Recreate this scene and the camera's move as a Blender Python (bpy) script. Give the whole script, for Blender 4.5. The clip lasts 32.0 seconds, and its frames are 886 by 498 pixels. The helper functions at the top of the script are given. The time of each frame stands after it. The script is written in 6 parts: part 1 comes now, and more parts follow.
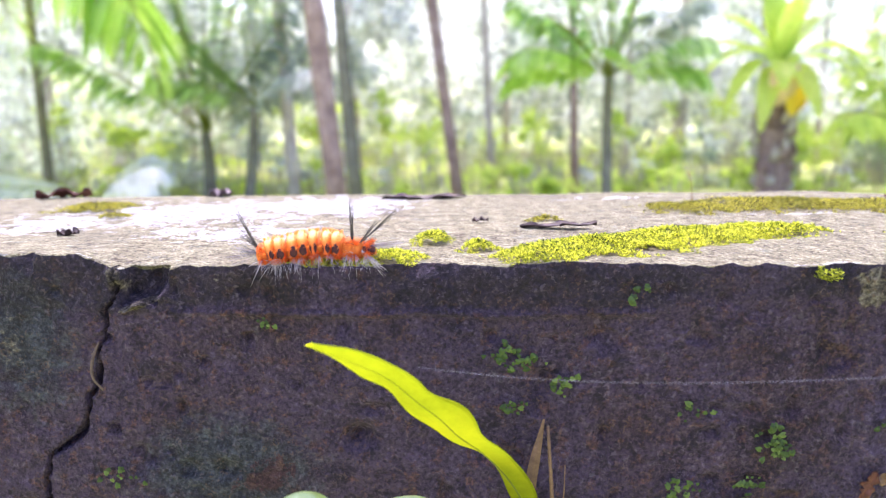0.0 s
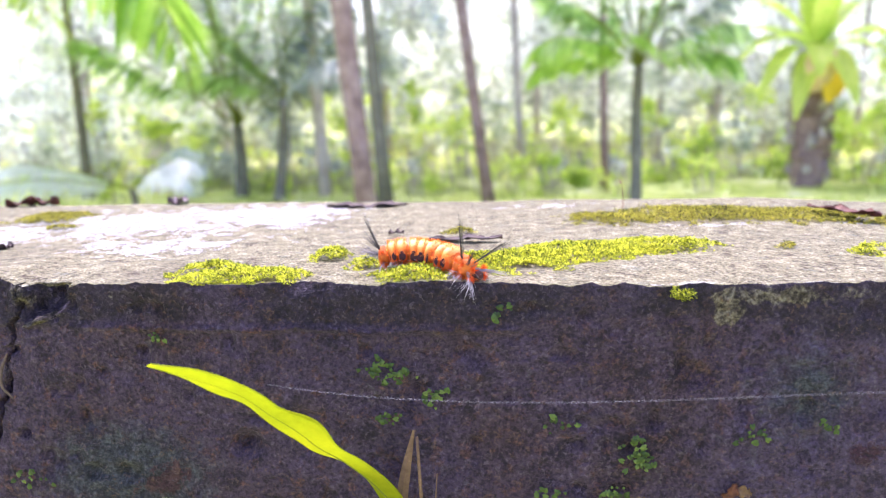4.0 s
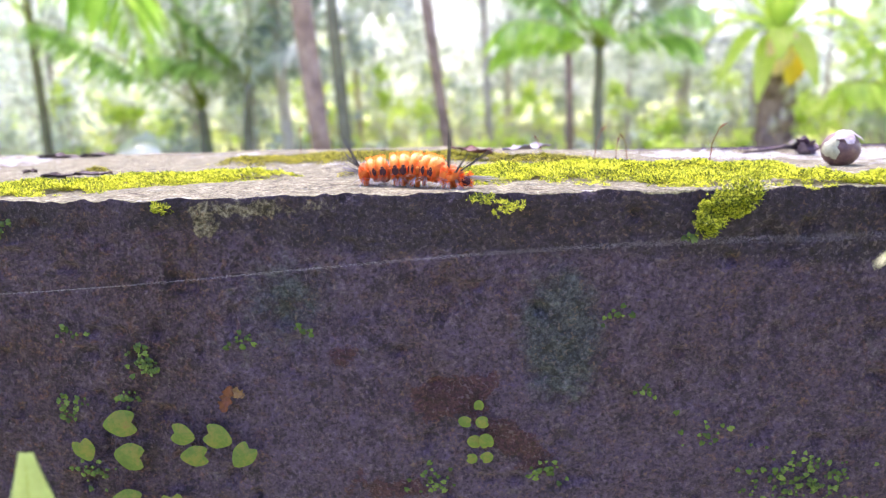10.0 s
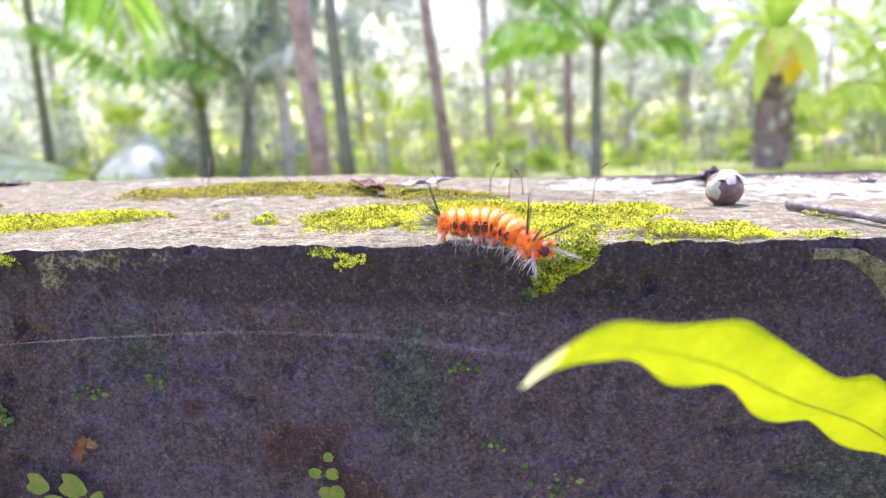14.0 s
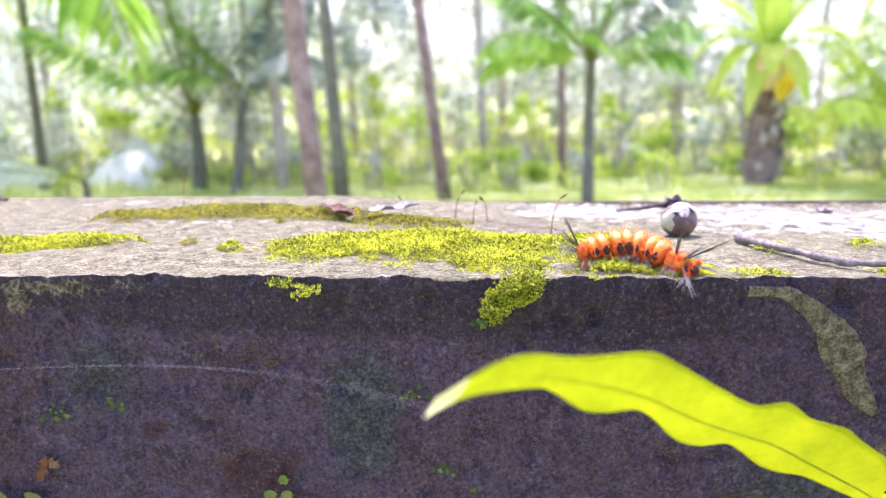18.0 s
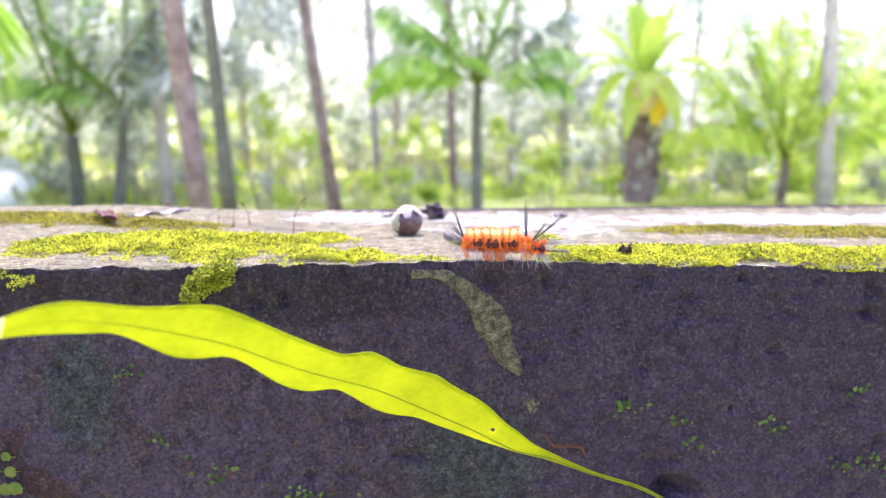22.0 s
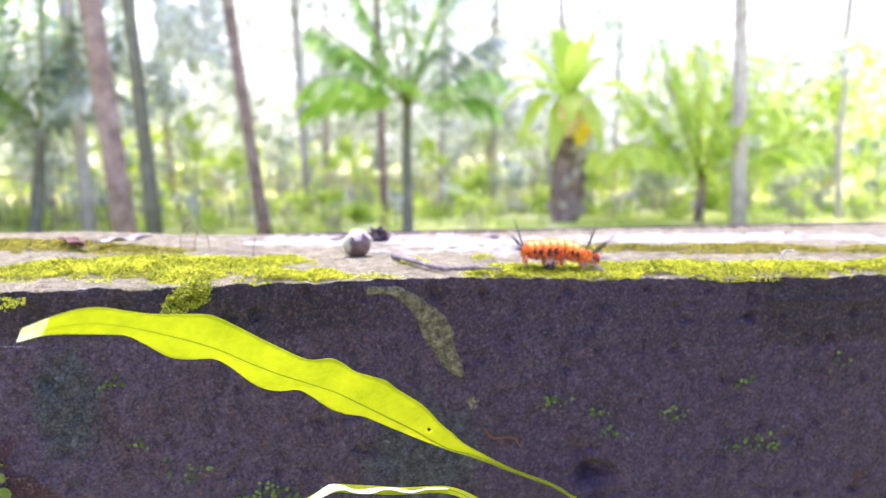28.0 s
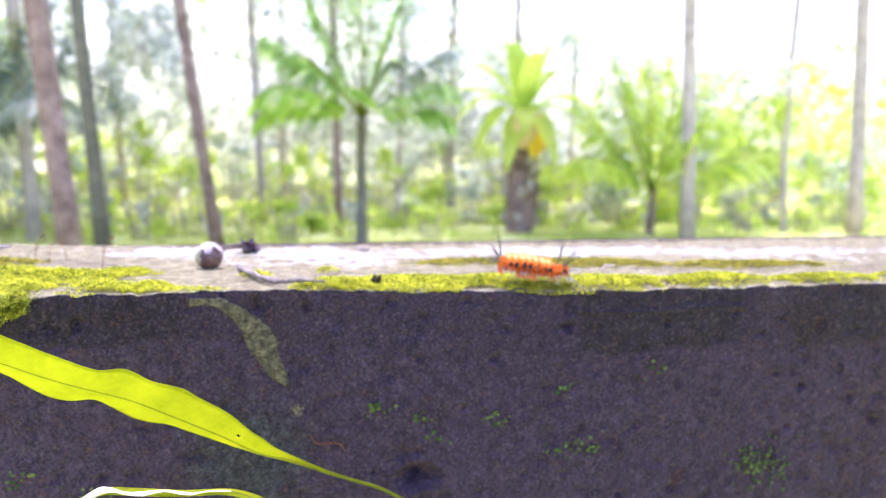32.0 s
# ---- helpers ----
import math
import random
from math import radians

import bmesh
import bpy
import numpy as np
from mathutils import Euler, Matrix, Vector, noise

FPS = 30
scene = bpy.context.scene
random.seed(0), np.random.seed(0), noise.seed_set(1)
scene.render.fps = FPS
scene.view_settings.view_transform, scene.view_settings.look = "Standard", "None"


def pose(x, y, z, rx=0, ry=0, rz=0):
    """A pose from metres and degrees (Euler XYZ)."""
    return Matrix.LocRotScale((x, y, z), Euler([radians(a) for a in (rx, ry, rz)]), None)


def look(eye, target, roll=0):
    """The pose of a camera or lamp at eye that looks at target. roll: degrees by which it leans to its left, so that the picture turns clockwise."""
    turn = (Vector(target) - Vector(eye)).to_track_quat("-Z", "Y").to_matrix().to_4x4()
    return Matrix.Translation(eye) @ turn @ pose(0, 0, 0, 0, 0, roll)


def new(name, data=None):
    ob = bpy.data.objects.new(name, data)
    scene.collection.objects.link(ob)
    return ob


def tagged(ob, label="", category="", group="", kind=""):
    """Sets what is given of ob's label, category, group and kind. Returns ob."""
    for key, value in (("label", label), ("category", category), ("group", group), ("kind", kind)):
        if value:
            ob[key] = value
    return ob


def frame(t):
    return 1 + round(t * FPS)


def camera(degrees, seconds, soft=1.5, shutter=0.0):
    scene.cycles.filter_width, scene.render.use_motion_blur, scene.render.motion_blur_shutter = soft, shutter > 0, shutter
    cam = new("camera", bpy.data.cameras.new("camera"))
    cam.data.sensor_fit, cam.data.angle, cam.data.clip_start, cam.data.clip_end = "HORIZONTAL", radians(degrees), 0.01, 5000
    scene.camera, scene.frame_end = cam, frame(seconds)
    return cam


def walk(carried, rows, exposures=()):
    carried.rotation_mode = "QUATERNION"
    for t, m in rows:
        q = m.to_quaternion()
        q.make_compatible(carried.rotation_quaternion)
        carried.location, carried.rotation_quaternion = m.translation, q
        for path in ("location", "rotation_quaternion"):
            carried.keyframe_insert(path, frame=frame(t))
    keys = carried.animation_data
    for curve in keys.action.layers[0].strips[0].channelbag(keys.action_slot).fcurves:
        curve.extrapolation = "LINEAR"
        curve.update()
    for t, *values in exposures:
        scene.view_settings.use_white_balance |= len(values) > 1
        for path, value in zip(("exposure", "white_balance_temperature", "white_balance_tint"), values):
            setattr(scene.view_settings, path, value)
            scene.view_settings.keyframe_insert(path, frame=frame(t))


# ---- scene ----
cam = camera(62.0, 32.0, soft=1.1)
PATH = [
    (0, (-0.10178, -0.19122, 0.03901), (-0.15884, 0.79115, -0.13901), -0.92),
    (0.5, (-0.09035, -0.18797, 0.03441), (-0.16413, 0.79363, -0.14167), -1.30),
    (1, (-0.08721, -0.18422, 0.03385), (-0.16486, 0.79572, -0.14969), -1.46),
    (1.5, (-0.08681, -0.18302, 0.03565), (-0.17604, 0.79687, -0.14283), -1.78),
    (2, (-0.09155, -0.18098, 0.03946), (-0.18137, 0.79842, -0.14136), -1.83),
    (2.5, (-0.09219, -0.18332, 0.04575), (-0.18263, 0.79338, -0.14885), -1.78),
    (4.5, (-0.04159, -0.20000, 0.04802), (-0.14510, 0.77649, -0.14102), -1.45),
    (5, (-0.02925, -0.20230, 0.03856), (-0.12910, 0.77493, -0.14863), -1.43),
    (5.5, (-0.01823, -0.19993, 0.02981), (-0.11870, 0.77796, -0.15364), -1.87),
    (6, (-0.01607, -0.20098, 0.04068), (-0.10846, 0.77708, -0.14605), -2.15),
    (6.5, (-0.01089, -0.20047, 0.04364), (-0.10105, 0.77722, -0.14612), -2.10),
    (7, (0.00030, -0.20706, 0.04935), (-0.08269, 0.77036, -0.14499), -1.84),
    (7.5, (0.01634, -0.20869, 0.04268), (-0.06036, 0.77004, -0.14757), -1.56),
    (8, (0.03218, -0.20374, 0.04032), (-0.04305, 0.77319, -0.15954), -1.73),
    (8.5, (0.03515, -0.19619, 0.03923), (-0.03625, 0.78140, -0.15880), -1.63),
    (9, (0.04468, -0.19567, 0.03944), (-0.03256, 0.78016, -0.16497), -1.72),
    (9.5, (0.06190, -0.19950, 0.04175), (-0.00403, 0.77263, -0.18322), -1.54),
    (10, (0.08275, -0.20367, 0.02812), (0.00635, 0.77104, -0.18189), -1.65),
    (10.5, (0.08161, -0.19453, 0.02781), (0.01027, 0.78000, -0.18479), -1.57),
    (11, (0.08248, -0.19269, 0.03580), (0.01001, 0.78182, -0.17652), -1.32),
    (11.5, (0.08943, -0.19807, 0.03787), (0.01703, 0.77622, -0.17548), -1.27),
    (12, (0.09157, -0.20170, 0.04294), (0.01955, 0.77296, -0.16886), -1.29),
    (12.5, (0.09231, -0.19625, 0.03972), (0.02031, 0.77809, -0.17353), -1.17),
    (13, (0.10169, -0.19456, 0.03804), (0.02489, 0.78010, -0.17208), -1.36),
    (13.5, (0.11638, -0.19473, 0.04174), (0.03198, 0.77945, -0.16768), -1.71),
    (14, (0.12736, -0.19615, 0.04142), (0.04626, 0.77790, -0.16989), -1.73),
    (14.5, (0.13298, -0.19421, 0.04179), (0.04983, 0.77903, -0.17244), -1.73),
    (16.5, (0.11192, -0.20442, 0.05151), (0.02775, 0.76958, -0.15884), -1.55),
    (17, (0.10332, -0.20041, 0.05343), (0.02444, 0.77470, -0.15380), -1.30),
    (17.5, (0.12096, -0.20337, 0.05262), (0.04458, 0.77272, -0.15091), -1.14),
    (18, (0.13937, -0.20162, 0.04938), (0.06804, 0.77556, -0.15071), -0.79),
    (18.5, (0.15411, -0.20020, 0.04659), (0.11492, 0.78025, -0.14621), -0.47),
    (19, (0.17001, -0.20148, 0.04250), (0.14868, 0.77948, -0.15051), -0.44),
    (19.5, (0.18011, -0.20464, 0.04569), (0.17506, 0.77546, -0.15278), -0.59),
    (20, (0.18689, -0.21606, 0.04837), (0.20447, 0.76741, -0.13186), -0.60),
    (20.5, (0.18500, -0.21653, 0.05356), (0.20939, 0.76896, -0.11443), -0.55),
    (21, (0.18797, -0.22789, 0.06104), (0.23117, 0.75598, -0.11259), -0.06),
    (21.5, (0.19772, -0.23605, 0.05163), (0.24557, 0.74869, -0.11572), -0.07),
    (22, (0.20329, -0.23697, 0.04630), (0.26788, 0.74581, -0.12679), -0.06),
    (22.5, (0.20264, -0.23680, 0.04987), (0.27035, 0.74681, -0.11725), -0.29),
    (23, (0.19284, -0.23278, 0.05097), (0.27372, 0.74928, -0.11934), 0.02),
    (23.5, (0.17123, -0.22813, 0.04762), (0.25723, 0.75487, -0.11460), -0.01),
    (24, (0.14185, -0.21511, 0.03823), (0.22724, 0.76747, -0.12681), 0.15),
    (24.5, (0.13610, -0.22443, 0.03761), (0.22245, 0.75821, -0.12661), 0.10),
    (26.5, (0.15222, -0.25533, 0.05457), (0.25338, 0.72586, -0.10987), -0.77),
    (27, (0.16653, -0.26060, 0.05837), (0.29341, 0.71913, -0.09670), -0.60),
    (27.5, (0.17326, -0.26628, 0.05669), (0.31249, 0.71252, -0.09352), -0.17),
    (28, (0.19327, -0.27350, 0.05247), (0.35125, 0.70301, -0.09405), 0.01),
    (28.5, (0.21247, -0.27715, 0.04948), (0.38054, 0.69775, -0.09654), 0.15),
    (29, (0.22654, -0.27615, 0.05158), (0.40392, 0.69782, -0.08960), 0.19),
    (29.5, (0.23720, -0.27486, 0.04791), (0.42038, 0.69776, -0.09517), 0.22),
    (30, (0.24481, -0.28271, 0.04560), (0.42927, 0.69041, -0.09221), 0.31),
    (30.5, (0.24413, -0.28640, 0.05066), (0.43916, 0.68509, -0.08411), 0.69),
    (31, (0.24973, -0.29337, 0.05012), (0.44634, 0.67792, -0.08381), 0.62),
    (31.5, (0.24343, -0.29287, 0.06019), (0.44944, 0.67585, -0.07816), 0.77),
    (32, (0.24469, -0.29740, 0.05642), (0.45567, 0.67105, -0.07616), 0.77),
]
walk(cam, [(t, look(e, g, r)) for t, e, g, r in PATH], [(0, 2.36, 5900, 33), (32, 2.36, 5900, 33)])
# ---- lens and light ----

cam.data.dof.use_dof = True
cam.data.dof.focus_distance = 0.214
cam.data.dof.aperture_fstop = 13.0

# ---- world and sun ----
SUN_UP, SUN_SIDE = 66.0, -14.0   # elevation; bearing from straight ahead, to the left
world = bpy.data.worlds.new("daylight")
scene.world = world
world.use_nodes = True
wn = world.node_tree.nodes
sky = wn.new("ShaderNodeTexSky")
sky.sky_type, sky.sun_disc = "NISHITA", False
sky.sun_elevation, sky.sun_rotation = radians(SUN_UP), radians(SUN_SIDE)
sky.air_density, sky.dust_density, sky.ozone_density = 1.0, 3.0, 1.0
wn["Background"].inputs["Strength"].default_value = 0.15
world.node_tree.links.new(sky.outputs["Color"], wn["Background"].inputs["Color"])
sun_data = bpy.data.lights.new("sun", "SUN")
sun_data.energy, sun_data.angle, sun_data.color = 2.0, radians(9.0), (1.0, 0.95, 0.86)
sun = new("sun", sun_data)
sd = Vector((math.sin(radians(SUN_SIDE)) * math.cos(radians(SUN_UP)), math.cos(radians(SUN_SIDE)) * math.cos(radians(SUN_UP)), math.sin(radians(SUN_UP))))
sun.matrix_world = look(sd * 30, (0, 0, 0))

GROUND = -0.85
rng = np.random.default_rng(7)


# ---- materials ----
def shader(name):
    m = bpy.data.materials.new(name)
    m.use_nodes = True
    return m, m.node_tree.nodes, m.node_tree.links, m.node_tree.nodes["Principled BSDF"]


def tex(nt, links, kind, coord, **inputs):
    n = nt.new(kind)
    links.new(coord, n.inputs["Vector"])
    for key, value in inputs.items():
        n.inputs[key].default_value = value
    return n


def ramp(nt, links, fac, stops):
    n = nt.new("ShaderNodeValToRGB")
    while len(n.color_ramp.elements) < len(stops):
        n.color_ramp.elements.new(0.5)
    for e, (p, c) in zip(n.color_ramp.elements, stops):
        e.position, e.color = p, (*c, 1)
    links.new(fac, n.inputs["Fac"])
    return n.outputs["Color"]


def blend(nt, links, fac, a, b):
    n = nt.new("ShaderNodeMix")
    n.data_type = "RGBA"
    for sock, v in ((n.inputs["Factor"], fac), (n.inputs["A"], a), (n.inputs["B"], b)):
        if isinstance(v, tuple):
            sock.default_value = (*v, 1)
        elif isinstance(v, (int, float)):
            sock.default_value = v
        else:
            links.new(v, sock)
    return n.outputs["Result"]


def calc(nt, links, op, a, b=0.0, clamp=False):
    n = nt.new("ShaderNodeMath")
    n.operation, n.use_clamp = op, clamp
    for sock, v in ((n.inputs[0], a), (n.inputs[1], b)):
        if isinstance(v, (int, float)):
            sock.default_value = v
        else:
            links.new(v, sock)
    return n.outputs[0]


def bumped(nt, links, bsdf, height, strength, distance):
    n = nt.new("ShaderNodeBump")
    n.inputs["Strength"].default_value, n.inputs["Distance"].default_value = strength, distance
    links.new(height, n.inputs["Height"])
    links.new(n.outputs["Normal"], bsdf.inputs["Normal"])


def grained(name, stops, scale, rough=0.8, bump=0.3, depth=0.001, fine=6.0, thin=0.0, spread=0.0, spec=0.3):
    """A surface of several tones: a coarse and a fine noise, relief from both; thin: light that comes through; spread: change from piece to piece."""
    m, nt, links, b = shader(name)
    co = nt.new("ShaderNodeTexCoord").outputs["Object"]
    n1 = tex(nt, links, "ShaderNodeTexNoise", co, Scale=scale, Detail=6.0, Roughness=0.6)
    n2 = tex(nt, links, "ShaderNodeTexNoise", co, Scale=scale * fine, Detail=4.0, Roughness=0.7)
    mixed = calc(nt, links, "ADD", calc(nt, links, "MULTIPLY", n1.outputs["Fac"], 0.62), calc(nt, links, "MULTIPLY", n2.outputs["Fac"], 0.38))
    if spread:
        rnd = nt.new("ShaderNodeNewGeometry").outputs["Random Per Island"]
        mixed = calc(nt, links, "ADD", mixed, calc(nt, links, "MULTIPLY", calc(nt, links, "SUBTRACT", rnd, 0.5), spread))
    col = ramp(nt, links, mixed, stops)
    links.new(col, b.inputs["Base Color"])
    b.inputs["Roughness"].default_value = rough
    b.inputs["Specular IOR Level"].default_value = spec
    if bump:
        bumped(nt, links, b, mixed, bump, depth)
    if thin:
        tr = nt.new("ShaderNodeBsdfTranslucent")
        bright = nt.new("ShaderNodeHueSaturation")
        bright.inputs["Saturation"].default_value, bright.inputs["Value"].default_value = 1.0, 1.9
        links.new(col, bright.inputs["Color"])
        links.new(bright.outputs["Color"], tr.inputs["Color"])
        mx = nt.new("ShaderNodeMixShader")
        mx.inputs[0].default_value = thin
        links.new(b.outputs[0], mx.inputs[1])
        links.new(tr.outputs[0], mx.inputs[2])
        links.new(mx.outputs[0], nt["Material Output"].inputs["Surface"])
    return m


def wall_material():
    m, nt, links, b = shader("weathered_cement")
    co = nt.new("ShaderNodeTexCoord").outputs["Object"]
    att = nt.new("ShaderNodeAttribute")
    att.attribute_name = "stains_and_band"
    sep = nt.new("ShaderNodeSeparateColor")
    links.new(att.outputs["Color"], sep.inputs["Color"])
    top = nt.new("ShaderNodeAttribute")
    top.attribute_name = "tread"
    big = tex(nt, links, "ShaderNodeTexNoise", co, Scale=15.0, Detail=5.0, Roughness=0.6).outputs["Fac"]
    mid = tex(nt, links, "ShaderNodeTexNoise", co, Scale=170.0, Detail=8.0, Roughness=0.74).outputs["Fac"]
    fine = tex(nt, links, "ShaderNodeTexNoise", co, Scale=1000.0, Detail=3.0, Roughness=0.65).outputs["Fac"]
    sand = tex(nt, links, "ShaderNodeTexVoronoi", co, Scale=900.0).outputs["Distance"]
    mott = calc(nt, links, "ADD", calc(nt, links, "MULTIPLY", mid, 0.58), calc(nt, links, "MULTIPLY", fine, 0.42))
    # Face tones lie far below the top's: part own colour, part painted shade.
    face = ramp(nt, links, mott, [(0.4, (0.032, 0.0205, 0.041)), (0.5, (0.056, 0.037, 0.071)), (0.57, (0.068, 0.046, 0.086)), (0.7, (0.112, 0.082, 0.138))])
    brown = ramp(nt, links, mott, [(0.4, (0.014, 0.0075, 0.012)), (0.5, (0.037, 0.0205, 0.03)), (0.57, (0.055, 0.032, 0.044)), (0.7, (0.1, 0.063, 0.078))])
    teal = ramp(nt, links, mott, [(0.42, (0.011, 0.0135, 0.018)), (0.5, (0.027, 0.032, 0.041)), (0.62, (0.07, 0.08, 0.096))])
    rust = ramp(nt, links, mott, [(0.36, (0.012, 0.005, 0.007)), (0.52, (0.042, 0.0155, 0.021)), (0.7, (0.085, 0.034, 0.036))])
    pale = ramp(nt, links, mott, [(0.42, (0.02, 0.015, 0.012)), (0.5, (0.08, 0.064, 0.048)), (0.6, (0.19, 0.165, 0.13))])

    def mask(chan, lo, hi):
        v = calc(nt, links, "ADD", chan, calc(nt, links, "MULTIPLY", calc(nt, links, "SUBTRACT", mid, 0.5), 0.75))
        return calc(nt, links, "DIVIDE", calc(nt, links, "SUBTRACT", v, lo), hi - lo, clamp=True)

    wide = calc(nt, links, "DIVIDE", calc(nt, links, "SUBTRACT", big, 0.5), 0.2, clamp=True)
    dry = calc(nt, links, "MULTIPLY", top.outputs["Alpha"], 0.35)
    col = blend(nt, links, calc(nt, links, "ADD", calc(nt, links, "MULTIPLY", wide, 0.85), dry), face, brown)
    spk = tex(nt, links, "ShaderNodeTexNoise", co, Scale=240.0, Detail=6.0, Roughness=0.7).outputs["Fac"]
    warm = calc(nt, links, "DIVIDE", calc(nt, links, "SUBTRACT", spk, 0.545), 0.07, clamp=True)
    col = blend(nt, links, calc(nt, links, "MULTIPLY", warm, calc(nt, links, "ADD", 0.28, dry)), col, ramp(nt, links, fine, [(0.35, (0.035, 0.016, 0.017)), (0.65, (0.14, 0.06, 0.042))]))
    # Shade of pinholes put into the colour as small dark dots.
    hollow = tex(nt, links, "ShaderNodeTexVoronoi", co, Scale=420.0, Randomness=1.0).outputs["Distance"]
    pit_shade = calc(nt, links, "DIVIDE", calc(nt, links, "SUBTRACT", 0.24, hollow), 0.12, clamp=True)
    col = blend(nt, links, calc(nt, links, "MULTIPLY", pit_shade, 0.55), col, (0.009, 0.0065, 0.011))
    clump = tex(nt, links, "ShaderNodeTexNoise", co, Scale=95.0, Detail=7.0, Roughness=0.74).outputs["Fac"]
    # Crevice shade painted in where the clump noise runs low.
    crevice_shade = calc(nt, links, "DIVIDE", calc(nt, links, "SUBTRACT", 0.46, clump), 0.07, clamp=True)
    col = blend(nt, links, calc(nt, links, "MULTIPLY", crevice_shade, 0.5), col, (0.009, 0.0065, 0.0105))
    lich = calc(nt, links, "DIVIDE", calc(nt, links, "SUBTRACT", clump, 0.6), 0.05, clamp=True)
    col = blend(nt, links, calc(nt, links, "MULTIPLY", lich, 0.45), col, (0.07, 0.062, 0.074))
    dim = nt.new("ShaderNodeSeparateColor")
    links.new(top.outputs["Color"], dim.inputs["Color"])
    damp = ramp(nt, links, mott, [(0.4, (0.02, 0.0125, 0.029)), (0.52, (0.04, 0.0255, 0.057)), (0.66, (0.078, 0.053, 0.1))])
    col = blend(nt, links, calc(nt, links, "MULTIPLY", dim.outputs["Blue"], 0.82), col, damp)
    col = blend(nt, links, calc(nt, links, "MULTIPLY", mask(sep.outputs["Green"], 0.44, 0.66), 0.8), col, teal)
    # Darker tones for the band along the front edge.
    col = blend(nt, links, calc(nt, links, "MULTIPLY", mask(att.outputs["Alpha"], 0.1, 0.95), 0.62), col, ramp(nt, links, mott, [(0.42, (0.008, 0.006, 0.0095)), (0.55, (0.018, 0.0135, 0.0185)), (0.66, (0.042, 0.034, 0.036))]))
    col = blend(nt, links, calc(nt, links, "MULTIPLY", mask(calc(nt, links, "ADD", sep.outputs["Blue"], calc(nt, links, "MULTIPLY", calc(nt, links, "SUBTRACT", clump, 0.5), 1.4)), 0.5, 0.58), 0.85), col, rust)
    col = blend(nt, links, mask(calc(nt, links, "ADD", sep.outputs["Red"], calc(nt, links, "MULTIPLY", calc(nt, links, "SUBTRACT", clump, 0.5), 1.2)), 0.47, 0.6), col, pale)
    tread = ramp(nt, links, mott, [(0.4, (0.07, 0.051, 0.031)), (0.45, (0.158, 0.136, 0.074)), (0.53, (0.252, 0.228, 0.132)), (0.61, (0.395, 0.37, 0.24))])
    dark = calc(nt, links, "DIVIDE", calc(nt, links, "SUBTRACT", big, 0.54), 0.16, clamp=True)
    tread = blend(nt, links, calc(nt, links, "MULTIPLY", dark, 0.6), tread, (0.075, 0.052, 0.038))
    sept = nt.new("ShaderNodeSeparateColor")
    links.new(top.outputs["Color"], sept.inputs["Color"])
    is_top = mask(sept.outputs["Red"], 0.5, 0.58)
    # White patches on the top, their rims broken up by noise.
    patch_breakup = tex(nt, links, "ShaderNodeTexNoise", co, Scale=75.0, Detail=7.0, Roughness=0.7, Distortion=0.8).outputs["Fac"]
    wv = calc(nt, links, "ADD", sept.outputs["Green"], calc(nt, links, "ADD", calc(nt, links, "MULTIPLY", calc(nt, links, "SUBTRACT", patch_breakup, 0.5), 2.0), calc(nt, links, "MULTIPLY", calc(nt, links, "SUBTRACT", clump, 0.52), 1.8)))
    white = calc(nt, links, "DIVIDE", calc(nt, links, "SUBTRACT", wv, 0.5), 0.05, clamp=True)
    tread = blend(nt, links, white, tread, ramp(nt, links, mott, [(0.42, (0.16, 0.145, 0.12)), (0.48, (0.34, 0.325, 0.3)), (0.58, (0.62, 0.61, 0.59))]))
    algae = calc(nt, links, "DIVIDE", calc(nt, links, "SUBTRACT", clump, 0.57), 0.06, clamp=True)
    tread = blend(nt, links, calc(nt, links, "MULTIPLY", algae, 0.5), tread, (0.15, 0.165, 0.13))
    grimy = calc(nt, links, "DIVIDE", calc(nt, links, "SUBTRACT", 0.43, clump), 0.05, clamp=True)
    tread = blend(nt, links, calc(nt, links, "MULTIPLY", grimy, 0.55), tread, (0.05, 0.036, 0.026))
    # The same painted pinhole shade, on the top.
    tread = blend(nt, links, calc(nt, links, "MULTIPLY", pit_shade, 0.5), tread, (0.045, 0.034, 0.022))
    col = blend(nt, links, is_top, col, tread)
    crumb = tex(nt, links, "ShaderNodeTexNoise", co, Scale=760.0, Detail=5.0, Roughness=0.62, Distortion=0.5).outputs["Fac"]
    # Low crumbs darkened in colour, as shade for the relief below.
    pore_shade = calc(nt, links, "DIVIDE", calc(nt, links, "SUBTRACT", 0.455, crumb), 0.045, clamp=True)
    col = blend(nt, links, calc(nt, links, "MULTIPLY", pore_shade, 0.46), col, (0.008, 0.0055, 0.008))
    grit = calc(nt, links, "DIVIDE", calc(nt, links, "SUBTRACT", crumb, 0.58), 0.035, clamp=True)
    chalk = ramp(nt, links, tex(nt, links, "ShaderNodeTexNoise", co, Scale=60.0, Detail=3.0).outputs["Fac"], [(0.4, (0.15, 0.115, 0.165)), (0.5, (0.16, 0.125, 0.15)), (0.58, (0.17, 0.095, 0.055))])
    col = blend(nt, links, calc(nt, links, "MULTIPLY", grit, 0.3), col, chalk)
    links.new(col, b.inputs["Base Color"])
    b.inputs["Roughness"].default_value = 0.9
    b.inputs["Specular IOR Level"].default_value = 0.25
    scar = tex(nt, links, "ShaderNodeTexVoronoi", co, Scale=230.0, Randomness=1.0).outputs["Distance"]
